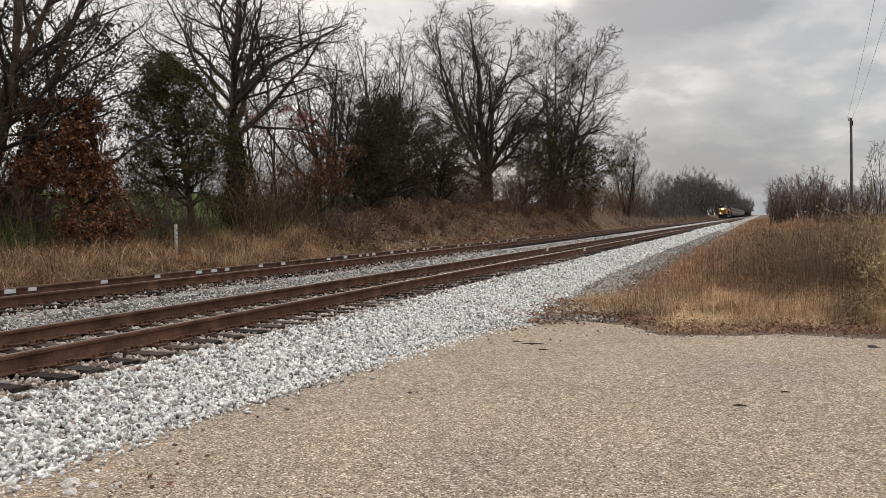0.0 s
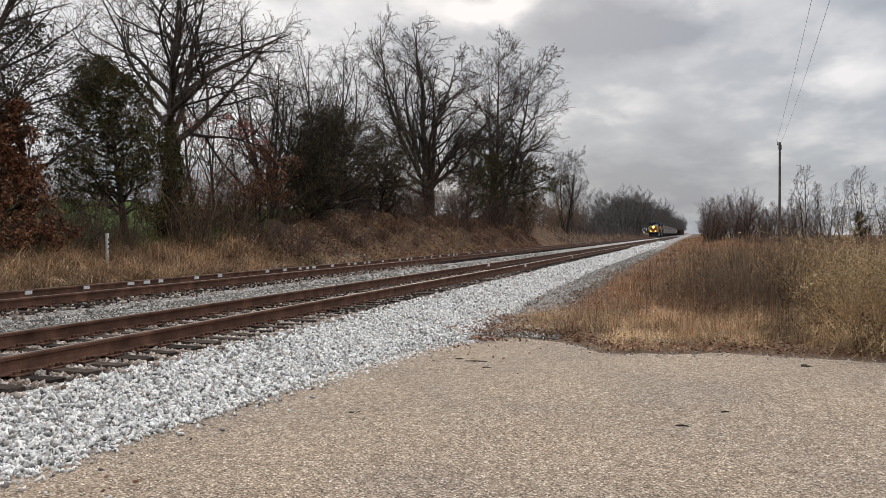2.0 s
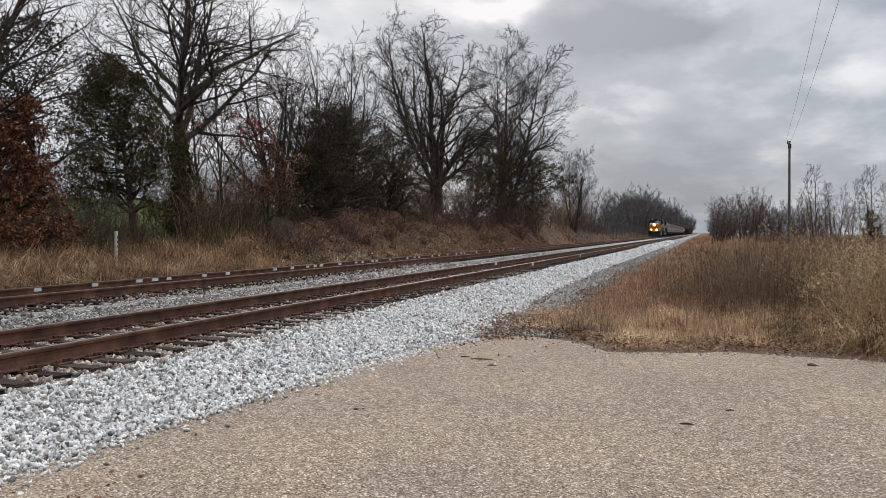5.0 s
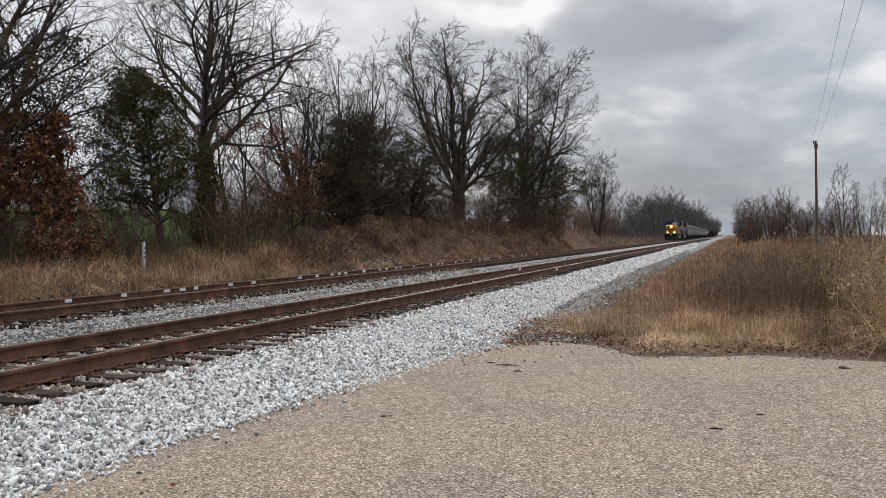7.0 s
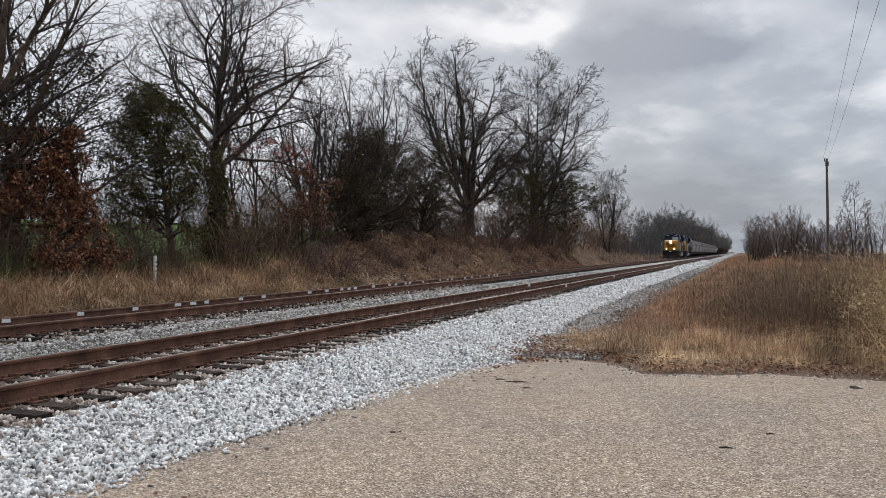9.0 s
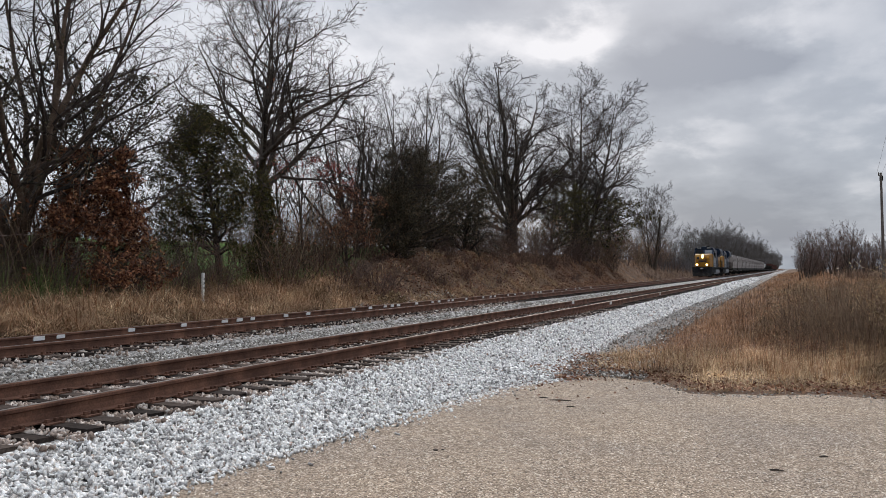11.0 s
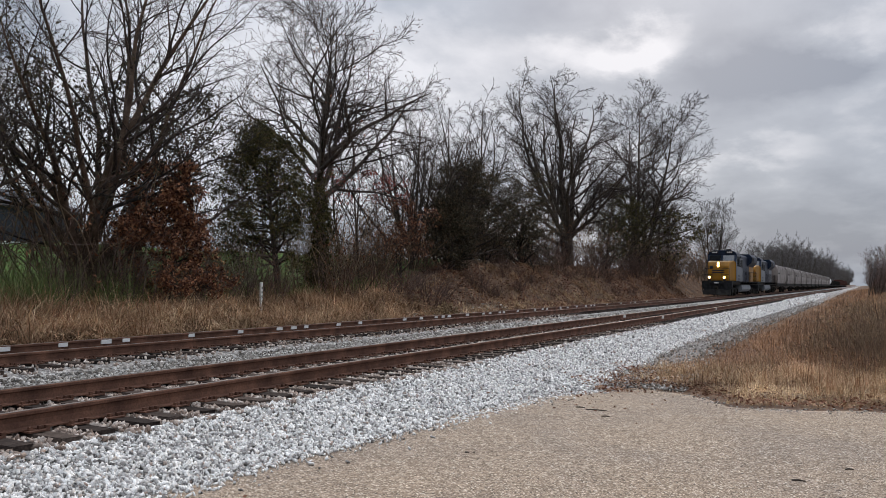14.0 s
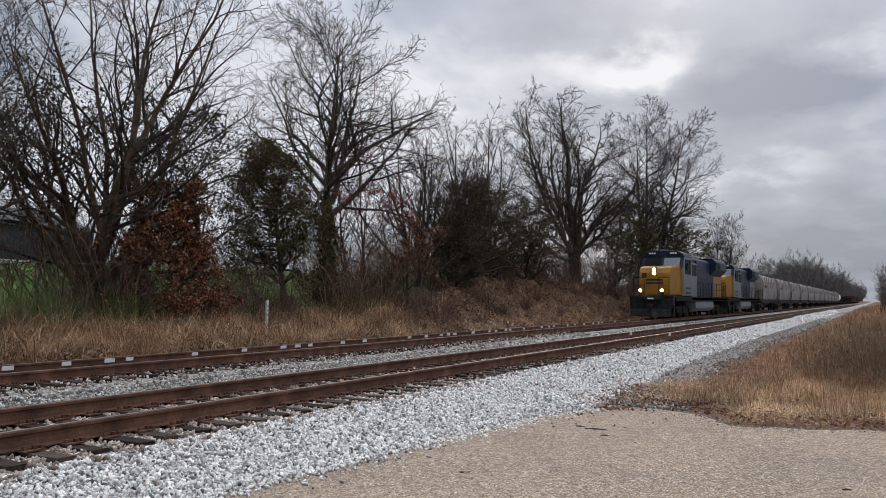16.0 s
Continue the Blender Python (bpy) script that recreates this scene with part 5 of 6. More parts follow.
def build_trees():
    # the large bare trees
    bare_tree("bare_tree", on_land(-23.5, 30.4, 40), 29, 14.2, 0.33, "tall bare oak with a mossy trunk beside the pasture", fork=0.33, k1=28, ln1=0.54, ang1=(38, 62), up1=0.035, k2=10, k3=7, k4=2, rmin=0.0105,
              bark=BARK, shape=0.52, wob=0.15, leaves=420, leaf_mat=OAKLEAF, even=0.9, rad1=0.80, sway=0.03, ivy=(5600, 4.9, CEDAR))
    vase_tree("bare_tree", on_land(-23.4, 17.4, 130), 32, 14.6, 14.5, 0.40, "large many-limbed bare tree with mossy brown trunks", h0=1.6, stems=11, amax=46, k1=14, k2=7, k3=5, k4=1, rmin=0.0075, ln1=0.44, up=0.035, thick=0.42,
              bark=BARK_PALE, leaves=8500, leaf_mat=DARKLEAF, leaf_size=0.06, leaf_zone=(0.06, 0.56), low=0.45)
    bare_tree("bare_tree", on_land(-24.6, 11.8, 70), 35, 13.0, 0.26, "bare many-stemmed tree with a few withered leaves", stems=5, spread=0.45, fork=0.15, k1=12, ln1=0.48, ang1=(28, 68), up1=0.03, k2=8, k3=6, k4=2, rmin=0.0055,
              wob=0.16, sway=0.10, leaves=2800, leaf_mat=DARKLEAF, leaf_size=0.06)
    bare_tree("leafy_tree", on_land(-22.4, 21.4, 10), 36, 8.6, 0.16, "small tree with dark withered leaves hanging on", fork=0.35, k1=12, ln1=0.58, ang1=(45, 80), up1=0.03, k2=6, k3=5, k4=1, wob=0.16,
              leaves=3400, leaf_mat=DARKLEAF, leaf_size=0.07, leaf_zone=(0.40, 1.0))
    vase_tree("bare_tree", on_land(-24.0, 40.2, 0), 41, 9.8, 12.5, 0.22, "slender many-stemmed bare tree", h0=0.9, stems=11, amax=52, k1=9, k2=7, k3=5, k4=1, rmin=0.009, up=0.035, thick=0.60, low=0.45)
    vase_tree("bare_tree", on_land(-24.5, 46.5, 120), 42, 11.2, 12.0, 0.22, "slender many-stemmed bare tree", h0=0.9, stems=11, amax=44, k1=9, k2=7, k3=5, k4=1, rmin=0.009, up=0.035, thick=0.60, low=0.45)
    bare_tree("bare_tree", on_land(-25.5, 35.5, 120), 43, 9.5, 0.16, "slender many-stemmed bare tree", stems=3, spread=0.32, fork=0.2, k1=12, ln1=0.42, ang1=(22, 55), up1=0.06, k2=7, k3=6, k4=2, rmin=0.007)
    vase_tree("bare_tree", on_land(-22.0, 62.6, 200), 51, 17.2, 14.5, 0.54, "large spreading bare oak on the bank", h0=3.4, stems=15, amax=66, k1=12, k2=9, k3=6, k4=1, rmin=0.0125, up=0.012, thick=0.44, low=0.58, wob=0.17)
    bare_tree("bare_tree", on_land(-20.6, 82.0, 0), 52, 18.6, 0.44, "tall bare tree with ivy on its trunk", stems=3, spread=0.16, fork=0.14, k1=22, ln1=0.37, ang1=(38, 72), up1=0.02, k2=10, k3=7, k4=2, wob=0.14, even=0.88, rmin=0.0145,
              shape=0.42, rad1=0.72, leaves=3400, leaf_mat=CEDAR, leaf_size=0.12, leaf_zone=(0.05, 0.34))
    bare_tree("bare_tree", on_land(-19.4, 121.0, 30), 53, 13.0, 0.24, "bare many-stemmed tree near the far track", stems=6, spread=0.45, fork=0.15, k1=11, ln1=0.40, ang1=(22, 55), up1=0.05, k2=8, k3=6, k4=2, rmin=0.011, twig=TWIG_HAZE)
    bare_tree("red_maple", on_land(-23.2, 33.6, 0), 61, 7.4, 0.11, "small maple with a few red leaves", fork=0.35, k1=11, ln1=0.48, ang1=(45, 80), up1=0.04, k2=7, k3=5, k4=2,
              leaves=2200, leaf_mat=REDLEAF, leaf_size=0.05, leaf_zone=(0.62, 0.86))
    # oaks that keep their brown leaves
    bare_tree("leafy_oak", on_land(-22.0, 19.5, 0), 71, 5.2, 0.14, "young oak thick with rust-brown dead leaves", fork=0.10, k1=20, ln1=0.44, ang1=(50, 85), up1=0.03, k2=8, k3=6, k4=2,
              leaves=24000, leaf_mat=OAKLEAF, leaf_size=0.066, leaf_zone=(0.10, 1.0))
    bare_tree("leafy_oak", on_land(-21.8, 35.5, 0), 72, 4.8, 0.10, "young oak with sparse rust-brown leaves", fork=0.15, k1=14, ln1=0.50, ang1=(45, 80), up1=0.04, k2=8, k3=5, k4=2,
              leaves=4200, leaf_mat=OAKLEAF, leaf_size=0.05)
    # cedars
    evergreen("cedar", on_land(-23.0, 26.9, 0), 81, 8.0, 8.2, "dark green cedar among bare branches", CEDAR, 0.22, 47000, round_top=0.66)
    for x, y, h, w, s in ((-21.5, 42.3, 6.0, 7.4, 82), (-21.8, 46.0, 6.4, 8.4, 83), (-21.2, 50.5, 5.8, 8.4, 84), (-21.0, 39.2, 4.2, 5.0, 87)):
        evergreen("cedar", on_land(x, y, s * 37), s, h, w, "broad olive-brown winter cedar on the bank", CEDAR_DRY, 0.03, 23000, round_top=0.36)
    for x, y, h, w, s in ((-21.0, 71.0, 8.5, 7.0, 85), (-20.4, 77.5, 7.5, 7.5, 86), (-21.4, 86.5, 9.5, 8.0, 90), (-20.2, 94.0, 8.5, 7.5, 91)):
        evergreen("cedar", on_land(x, y, s * 41), s, h, w, "dark cedar below tall bare trees", CEDAR, 0.05, 11000, round_top=0.5)
    evergreen("cedar", on_land(19.0, 104.0, 0), 88, 4.2, 4.0, "small dark cedar at the edge of the field", CEDAR, 0.05, 5000)
    evergreen("cedar", on_land(27.5, 108.0, 0), 89, 6.0, 5.0, "small dark cedar at the edge of the field", CEDAR, 0.05, 5000)


build_trees()
bush("green_bush", on_land(-17.3, 32.3), 131, 0.7, 0.9, "small olive-brown bush at the foot of the bank", TWIG_RED, 14, 1500, FORB, k2=5, k3=3)


def build_brush():
    rs = np.random.RandomState(7)
    kinds = [bush("bare_bush", on_land(-21.5, 24.3), 101, 2.9, 2.6, "tangled bare grey-brown bush", TWIG_BRUSH, 22, k2=6, k3=2),
             bush("bare_bush", on_land(-21.0, 29.0), 102, 2.3, 2.8, "tangled reddish bare brush", TWIG_RED, 24, k2=6, k3=2),
             bush("bare_bush", on_land(-22.4, 36.8), 103, 3.4, 2.4, "tall bare brush with a few brown leaves", SHRUB, 18, 350, OAKLEAF, k2=6, k3=2),
             bush("bare_bush", on_land(-20.5, 33.0), 104, 1.5, 2.6, "low tangle of reddish-brown bramble", TWIG_RED, 26, 300, LITTER, k2=5, k3=3)]
    spots = []
    for y in np.concatenate([np.arange(15, 36, 1.3), np.arange(36, 70, 1.6)]):
        spots.append((-23.2 + rs.normal() * 1.0, y + rs.normal() * 0.7, rs.choice([0, 1, 2]), rs.uniform(0.6, 1.1)))
    for y in np.arange(19, 62, 1.7):
        spots.append((-25.6 + rs.normal() * 0.8, y + rs.normal() * 0.7, rs.choice([0, 2]), rs.uniform(0.85, 1.35)))
    for y in np.arange(30, 100, 1.9):
        spots.append((-19.8 + rs.normal() * 0.9, y + rs.normal() * 0.8, rs.choice([1, 3, 3]), rs.uniform(0.45, 0.9)))
    for y in np.arange(60, 150, 2.2):
        spots.append((-20.8 + rs.normal() * 1.0, y + rs.normal(), rs.choice([0, 1, 2]), rs.uniform(0.9, 1.6)))
    for x, y, k, s in ((-23.6, 16.9, 0, 1.9), (-23.2, 17.5, 2, 1.5), (-24.6, 17.3, 1, 2.0), (-25.6, 15.6, 2, 1.4), (-24.2, 18.4, 0, 1.5), (-22.3, 17.6, 0, 1.1), (-22.4, 18.2, 1, 1.0), (-21.6, 20.6, 0, 0.7), (-21.4, 23.4, 1, 0.6), (-21.8, 25.4, 2, 0.6)):
        spots.append((x, y, k, s))
    for k in range(34):
        spots.append((rs.uniform(-19.8, -17.8), rs.uniform(33, 75), 3, rs.uniform(0.3, 0.6)))
    for x, y, k, s in spots:
        copy_thing(kinds[k], on_land(x, y, rs.uniform(0, 360), s, s * rs.uniform(0.85, 1.15)))


build_brush()


def build_weeds():
    """Woody weeds on the rough ground past the lot."""
    rs = np.random.RandomState(61)
    kinds = [bush("dry_weed", on_land(0.2, 21.0), 111, 1.25, 1.5, "tangled brown dry weeds with curled leaves", WEEDSTEM, 30, 800, FORB, k2=4, k3=2, r=0.007, category="weeds", group="weeds past the lot", leaf_size=0.032),
             bush("pale_weed", on_land(3.0, 15.6), 112, 1.55, 1.4, "tall straw-coloured weeds with pale seed heads", STRAW, 30, 800, SEEDFLUFF, k2=5, k3=2, r=0.006, category="weeds", group="weeds past the lot", leaf_size=0.020, tops=0.5),
             bush("brown_shrub", on_land(1.1, 19.6), 113, 1.65, 1.7, "dense leafless brown shrub of thin upright stems", SHRUB, 38, 0, None, k2=5, k3=3, r=0.008, category="shrub", group="weeds past the lot")]
    spots = [(0.55, 19.0, 2, 0.95), (1.7, 19.2, 2, 1.05), (1.2, 20.8, 2, 1.15), (0.2, 21.6, 2, 0.75), (2.0, 20.6, 2, 1.1), (0.9, 22.6, 2, 1.0), (-0.6, 23.6, 2, 0.6)]
    for k in range(30):
        x = rs.uniform(-1.6, 4.0)
        spots.append((x, rs.uniform(17.5, 27), 0, rs.uniform(0.4, 0.85) * (1.0 if x > 0.4 else 0.5)))
    for k in range(26):
        x = rs.uniform(2.2, 7.5)
        spots.append((x, 14.7 + rs.rand() * 6, 1, rs.uniform(0.85, 1.3)))
    for k in range(24):
        spots.append((rs.uniform(2.2, 7.0), rs.uniform(14.6, 21), 0, rs.uniform(0.7, 1.15)))
    bramble = bush("bramble", on_land(2.6, 15.0), 114, 0.75, 1.3, "low red-brown bramble with dead leaves", TWIG_RED, 22, 420, LITTER, k2=5, k3=2, r=0.007, category="bush", group="weeds past the lot", leaf_size=0.03)
    for k in range(16):
        x = rs.uniform(-3.0, 6.5)
        copy_thing(bramble, on_land(x, (14.6 if x > 1.5 else 16.0) + rs.rand() * 4, rs.uniform(0, 360), rs.uniform(0.45, 0.9) * (1.0 if x > 0 else 0.55)))
    for k in range(40):
        y = rs.uniform(24, 62)
        spots.append((rs.uniform(-2.0, 2.0) + rs.rand() * (y - 20) * 0.3, y, rs.choice([0, 0, 1]), rs.uniform(0.4, 0.75)))
    for x, y, k, s in spots:
        copy_thing(kinds[k], on_land(x, y, rs.uniform(0, 360), s, s * rs.uniform(0.9, 1.15)))


build_weeds()


def build_far_woods():
    """The woods that close the line in the distance, both sides."""
    rs = np.random.RandomState(17)
    A = bare_tree("far_tree", on_land(-22, 158, 0), 201, 8.5, 0.16, "bare tree in the distant woods, greyed for haze", stems=4, spread=0.34, fork=0.10, k1=10, ln1=0.38, ang1=(25, 60), up1=0.10, k2=6, k3=3, k4=0, far=True, rmin=0.016, twig=TWIG_HAZE, group="far woods")
    B = bare_tree("far_tree", on_land(-24, 320, 0), 202, 15.0, 0.3, "bare tree in the distant woods, greyed for haze", stems=4, spread=0.30, fork=0.14, k1=11, ln1=0.36, ang1=(25, 60), up1=0.10, k2=6, k3=3, k4=0, far=True, rmin=0.026, twig=TWIG_HAZE, group="far woods")
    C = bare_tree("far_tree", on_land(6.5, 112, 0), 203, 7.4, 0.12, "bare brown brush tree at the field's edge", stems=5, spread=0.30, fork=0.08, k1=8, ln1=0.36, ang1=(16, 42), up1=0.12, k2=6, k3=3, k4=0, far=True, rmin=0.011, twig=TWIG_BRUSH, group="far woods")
    D = bare_tree("far_tree", on_land(17.5, 116, 0), 204, 9.0, 0.12, "slender bare tree at the field's edge", stems=2, spread=0.10, fork=0.25, k1=12, ln1=0.26, ang1=(20, 45), up1=0.10, k2=6, k3=3, k4=0, far=True, rmin=0.012, twig=TWIG_HAZE, group="far woods")
    for y in np.arange(150, 260, 5.5):
        copy_thing(A, on_land(-21.5 - rs.rand() * 6, y, rs.rand() * 360, rs.uniform(0.75, 1.1) * np.interp(y, [150, 200, 260], [0.6, 0.85, 1.12])))
    for y in np.concatenate([np.arange(258, 420, 8.0), np.arange(420, 700, 18.0), np.arange(700, 1700, 55.0)]):
        copy_thing(B, on_land(-22.0 - rs.rand() * (10 if y < 420 else 3), y, rs.rand() * 360, rs.uniform(0.95, 1.2) * np.interp(y, [258, 330, 680, 1700], [0.9, 1.05, 1.3, 1.7])))
    for k in range(26):
        x = rs.uniform(1.5, 13)
        copy_thing(C, on_land(x, 104 + rs.rand() * 26, rs.rand() * 360, rs.uniform(0.55, 1.0) * np.interp(x, [1, 4, 13], [0.8, 1, 1])))
    for x, y, s in ((13.4, 110, 1.22), (20.3, 112, 1.2), (16.0, 114, 0.95), (23.0, 110, 0.9), (0.9, 106, 0.72)):
        copy_thing(D, on_land(x, y, rs.rand() * 360, s))
    for k in range(18):
        copy_thing(D, on_land(rs.uniform(11, 27), 106 + rs.rand() * 30, rs.rand() * 360, rs.uniform(0.4, 0.8)))
    for k in range(16):
        copy_thing(C, on_land(rs.uniform(12, 34), 120 + rs.rand() * 30, rs.rand() * 360, rs.uniform(0.5, 0.75)))
    for y in np.arange(140, 680, 26.0):
        copy_thing(C, on_land(2.5 + rs.rand() * 10, y, rs.rand() * 360, rs.uniform(0.9, 1.2)))
    for k in range(12):
        copy_thing(A, on_land(rs.uniform(-130, -60), rs.uniform(60, 170), rs.rand() * 360, rs.uniform(0.8, 1.2)))


build_far_woods()


# ---- grass and weeds ----
def blades(name, X, Y, H, W, mat, seed, label, category="grass", droop=0.5, head=False, out=None, power=1.3):
    """Thin bent blades, each three pieces long and tapering."""
    rs = np.random.RandomState(seed)
    n = len(X)
    az = rs.rand(n) * 6.283 if out is None else out + rs.normal(size=n) * 1.1
    d = np.stack([np.cos(az), np.sin(az), 0 * az], 1)
    s = np.stack([-np.sin(az), np.cos(az), 0 * az], 1)
    b = np.stack([X, Y, land(X, Y) - 0.02], 1)
    lean = np.minimum(droop * (0.04 + rs.rand(n) ** power), 2.4)
    pts, wid = [], []
    for u in (0.0, 0.4, 0.72, 1.0):
        pts.append(b + d * (H * 0.8 * lean * u ** 1.7)[:, None] + np.array([0, 0, 1.0]) * (H * (u - 0.36 * lean * u ** 2.2))[:, None])
        wid.append(W * (1 - 0.85 * u) if not head else W * (0.5 if u < 0.9 else 1.6))
    V = np.stack([p + sg * s * np.asarray(w).reshape(-1, 1) for p, w in zip(pts, wid) for sg in (-1, 1)], 1)
    k = np.arange(n)[:, None] * 8
    F = np.concatenate([k + np.array([[0, 1, 3, 2]]), k + np.array([[2, 3, 5, 4]]), k + np.array([[4, 5, 7, 6]])])
    return tagged(mesh_np(name, V.reshape(-1, 3), F, mat), label, category, kind="stuff")


def clumps(rs, x0, x1, y0, y1, n, per, r, keep=None):
    """Tufts: points gathered round random centres."""
    cx, cy = rs.uniform(x0, x1, n), rs.uniform(y0, y1, n)
    if keep is not None:
        ok = keep(cx, cy)
        cx, cy = cx[ok], cy[ok]
    dx, dy = rs.normal(size=(2, len(cx) * per)) * r
    hs = np.repeat(rs.uniform(0.45, 1.25, len(cx)), per)
    return np.repeat(cx, per) + dx, np.repeat(cy, per) + dy, hs, np.arctan2(dy, dx)


def weeds_edge(x):
    return np.interp(x, [-4.5, -3.9, -3.2, -2.6, -1.4, -0.6, 0.6, 1.6, 2.8, 5, 34], [14.9, 14.5, 14.8, 14.5, 13.3, 13.5, 14.1, 14.0, 13.8, 13.5, 13.2])


def path_side(y):
    y = np.asarray(y, float)
    return np.interp(y, [13, 16, 18.5, 22, 35, 60, 90], [-3.6, -3.9, -3.8, -3.45, -3.4, -3.3, -3.1]) + 0.20 * np.sin(y * 1.3) * np.sin(y * 0.37 + 1) + 0.10 * np.sin(y * 3.9)


def build_grass():
    rs = np.random.RandomState(23)
    inside = lambda x, y: (y > weeds_edge(x) - 0.05 + 0.35 * np.sin(x * 3.7) * np.sin(x * 1.3 + 1)) & (x > path_side(y) + 0.1)
    # short straw at the edge of the lot
    X, Y, h, o = clumps(rs, -4.4, 9, 13.3, 18.5, 1500, 22, 0.09, inside)
    blades("straw_grass", X, Y, h * rs.uniform(0.12, 0.48, len(X)) * np.interp(Y - weeds_edge(X), [0, 1, 3], [0.4, 0.8, 1.2]), np.full(len(X), 0.0045), STRAW, 1, "short pale dead grass beside the paving", droop=2.2, out=o, power=0.8)
    X, Y, h, o = clumps(rs, -4.2, 4, 15, 40, 1700, 18, 0.13, inside)
    blades("straw_grass", X, Y, h * rs.uniform(0.2, 0.75, len(X)) * np.interp(X, [-3.5, -1.5, 0], [0.45, 0.85, 1.1]), np.full(len(X), 0.0055), STRAW_BROWN, 9, "short pale dead grass beside the gravel", droop=2.2, out=o)
    # taller brown weeds behind
    X, Y, h, o = clumps(rs, -3.6, 10, 15.0, 36, 1100, 24, 0.15, lambda x, y: inside(x, y) & (y > weeds_edge(x) + 1.2 + np.clip(-x, 0, 3) * 0.9))
    back = Y - weeds_edge(X)
    tall = np.interp(X, [-3, -1, 1.0, 2, 4, 8], [0.12, 0.30, 0.6, 0.8, 0.9, 1.0]) * np.interp(back, [1, 3, 7], [0.45, 0.8, 1.1]) * (0.8 + 0.45 * np.sin(X * 1.9 + Y * 0.8) * np.sin(Y * 1.3 - X))
    blades("weed_grass", X, Y, h * tall * rs.uniform(0.45, 1.0, len(X)), np.full(len(X), 0.005), STRAW_BROWN, 2, "knee-high brown dead grass beyond the lot", droop=3.0, out=o, power=0.7)
    X, Y, h, o = clumps(rs, -0.3, 3.6, 16.5, 25, 70, 18, 0.25, inside)
    blades("weed_stems", X, Y, h * rs.uniform(0.8, 1.5, len(X)), np.full(len(X), 0.0032), WEEDSTEM, 3, "dark reddish dry weed stalks with seed heads", "weeds", 0.35, True, o)
    X, Y, h, o = clumps(rs, -2.0, 10, 17, 50, 230, 14, 0.3, inside)
    blades("weed_stems", X, Y, h * rs.uniform(0.5, 1.1, len(X)), np.full(len(X), 0.0035), WEEDSTEM, 10, "dark reddish dry weed stalks with seed heads", "weeds", 0.35, True, o)
    # bleached tall grass on the mound
    X, Y, h, o = clumps(rs, 2.3, 9, 14.3, 28, 260, 40, 0.15, inside)
    blades("bleached_grass", X, Y, h * rs.uniform(0.6, 1.35, len(X)) * np.interp(Y - weeds_edge(X), [0, 1.5], [0.6, 1.0]), np.full(len(X), 0.006), STRAW, 4, "tall bleached straw grass in tufts", droop=3.0, out=o, power=0.7)
    X, Y, h, o = clumps(rs, 2.1, 7.5, 14.2, 17.5, 90, 40, 0.12, inside)
    blades("arching_grass", X, Y, h * rs.uniform(0.9, 1.7, len(X)), np.full(len(X), 0.0055), STRAW_GOLD, 18, "tall golden grass arching over in tufts", droop=3.2, out=o, power=0.5)
    # far field of dead grass on the right
    X, Y, h, o = clumps(rs, -3.9, 30, 34, 105, 1700, 14, 0.45, lambda x, y: x > path_side(y) + 0.2)
    blades("field_grass", X, Y, h * rs.uniform(0.4, 1.0, len(X)) * np.interp(X, [-3.5, 0, 4], [0.3, 0.6, 0.9]) * np.interp(Y, [34, 70, 105], [1.0, 1.2, 2.2]), np.full(len(X), 0.010), STRAW_BROWN, 5, "rough brown grass along the line", droop=2.6, out=o, power=0.8)
    X, Y, h, o = clumps(rs, -3.6, 7, 26, 110, 1500, 14, 0.30, lambda x, y: x > path_side(y) + 0.1)
    blades("field_grass", X, Y, h * rs.uniform(0.2, 0.6, len(X)), np.full(len(X), 0.010), STRAW_BROWN, 12, "low brown grass beside the gravel strip", droop=1.4, out=o)
    X, Y, h, o = clumps(rs, -3.3, 8, 100, 320, 900, 10, 0.6)
    blades("field_grass", X, Y, h * rs.uniform(0.3, 0.8, len(X)), np.full(len(X), 0.03), STRAW_BROWN, 15, "rough brown grass in the distance", droop=1.2, out=o)
    # across the tracks
    for n, mat, seed, wide in ((850, STRAW_BROWN, 6, 0.010), (650, STRAW, 16, 0.012)):
        X, Y, h, o = clumps(rs, -21.6, -16.9, 7, 32, n, 24, 0.15, lambda x, y: x < -17.1 + 0.4 * np.sin(y) - 0.05 * np.clip(y - 24, 0, 20))
        blades("straw_grass", X, Y, h * rs.uniform(0.6, 1.5, len(X)) * np.where(np.hypot(X + 19.6, Y - 22.0) < 0.9, 0.45, 1.0), np.full(len(X), wide), mat, seed, "knee-high tan dead grass across the tracks", droop=3.0, out=o, power=0.6)
    X, Y, h, o = clumps(rs, -20.5, -16.8, 30, 110, 800, 14, 0.25)
    blades("bank_grass", X, Y, h * rs.uniform(0.2, 0.55, len(X)), np.full(len(X), 0.010), STRAW_BROWN, 7, "sparse brown grass on the bank", droop=1.9, out=o)
    X, Y, h, o = clumps(rs, -20.6, -16.9, 31, 62, 190, 26, 0.22)
    blades("bank_grass", X, Y, h * rs.uniform(0.35, 0.9, len(X)), np.full(len(X), 0.010), STRAW, 17, "tan dead grass tufts on the leaf-littered bank", droop=3.0, out=o, power=0.6)
    X, Y, h, o = clumps(rs, -27, -21.5, 8, 36, 1100, 18, 0.25)
    blades("green_grass", X, Y, h * rs.uniform(0.3, 1.0, len(X)), np.full(len(X), 0.008), GREENGRASS, 8, "green grass under the trees", droop=0.9, out=o)
    X, Y, h, o = clumps(rs, -24.0, -20.8, 9, 18, 230, 34, 0.22)
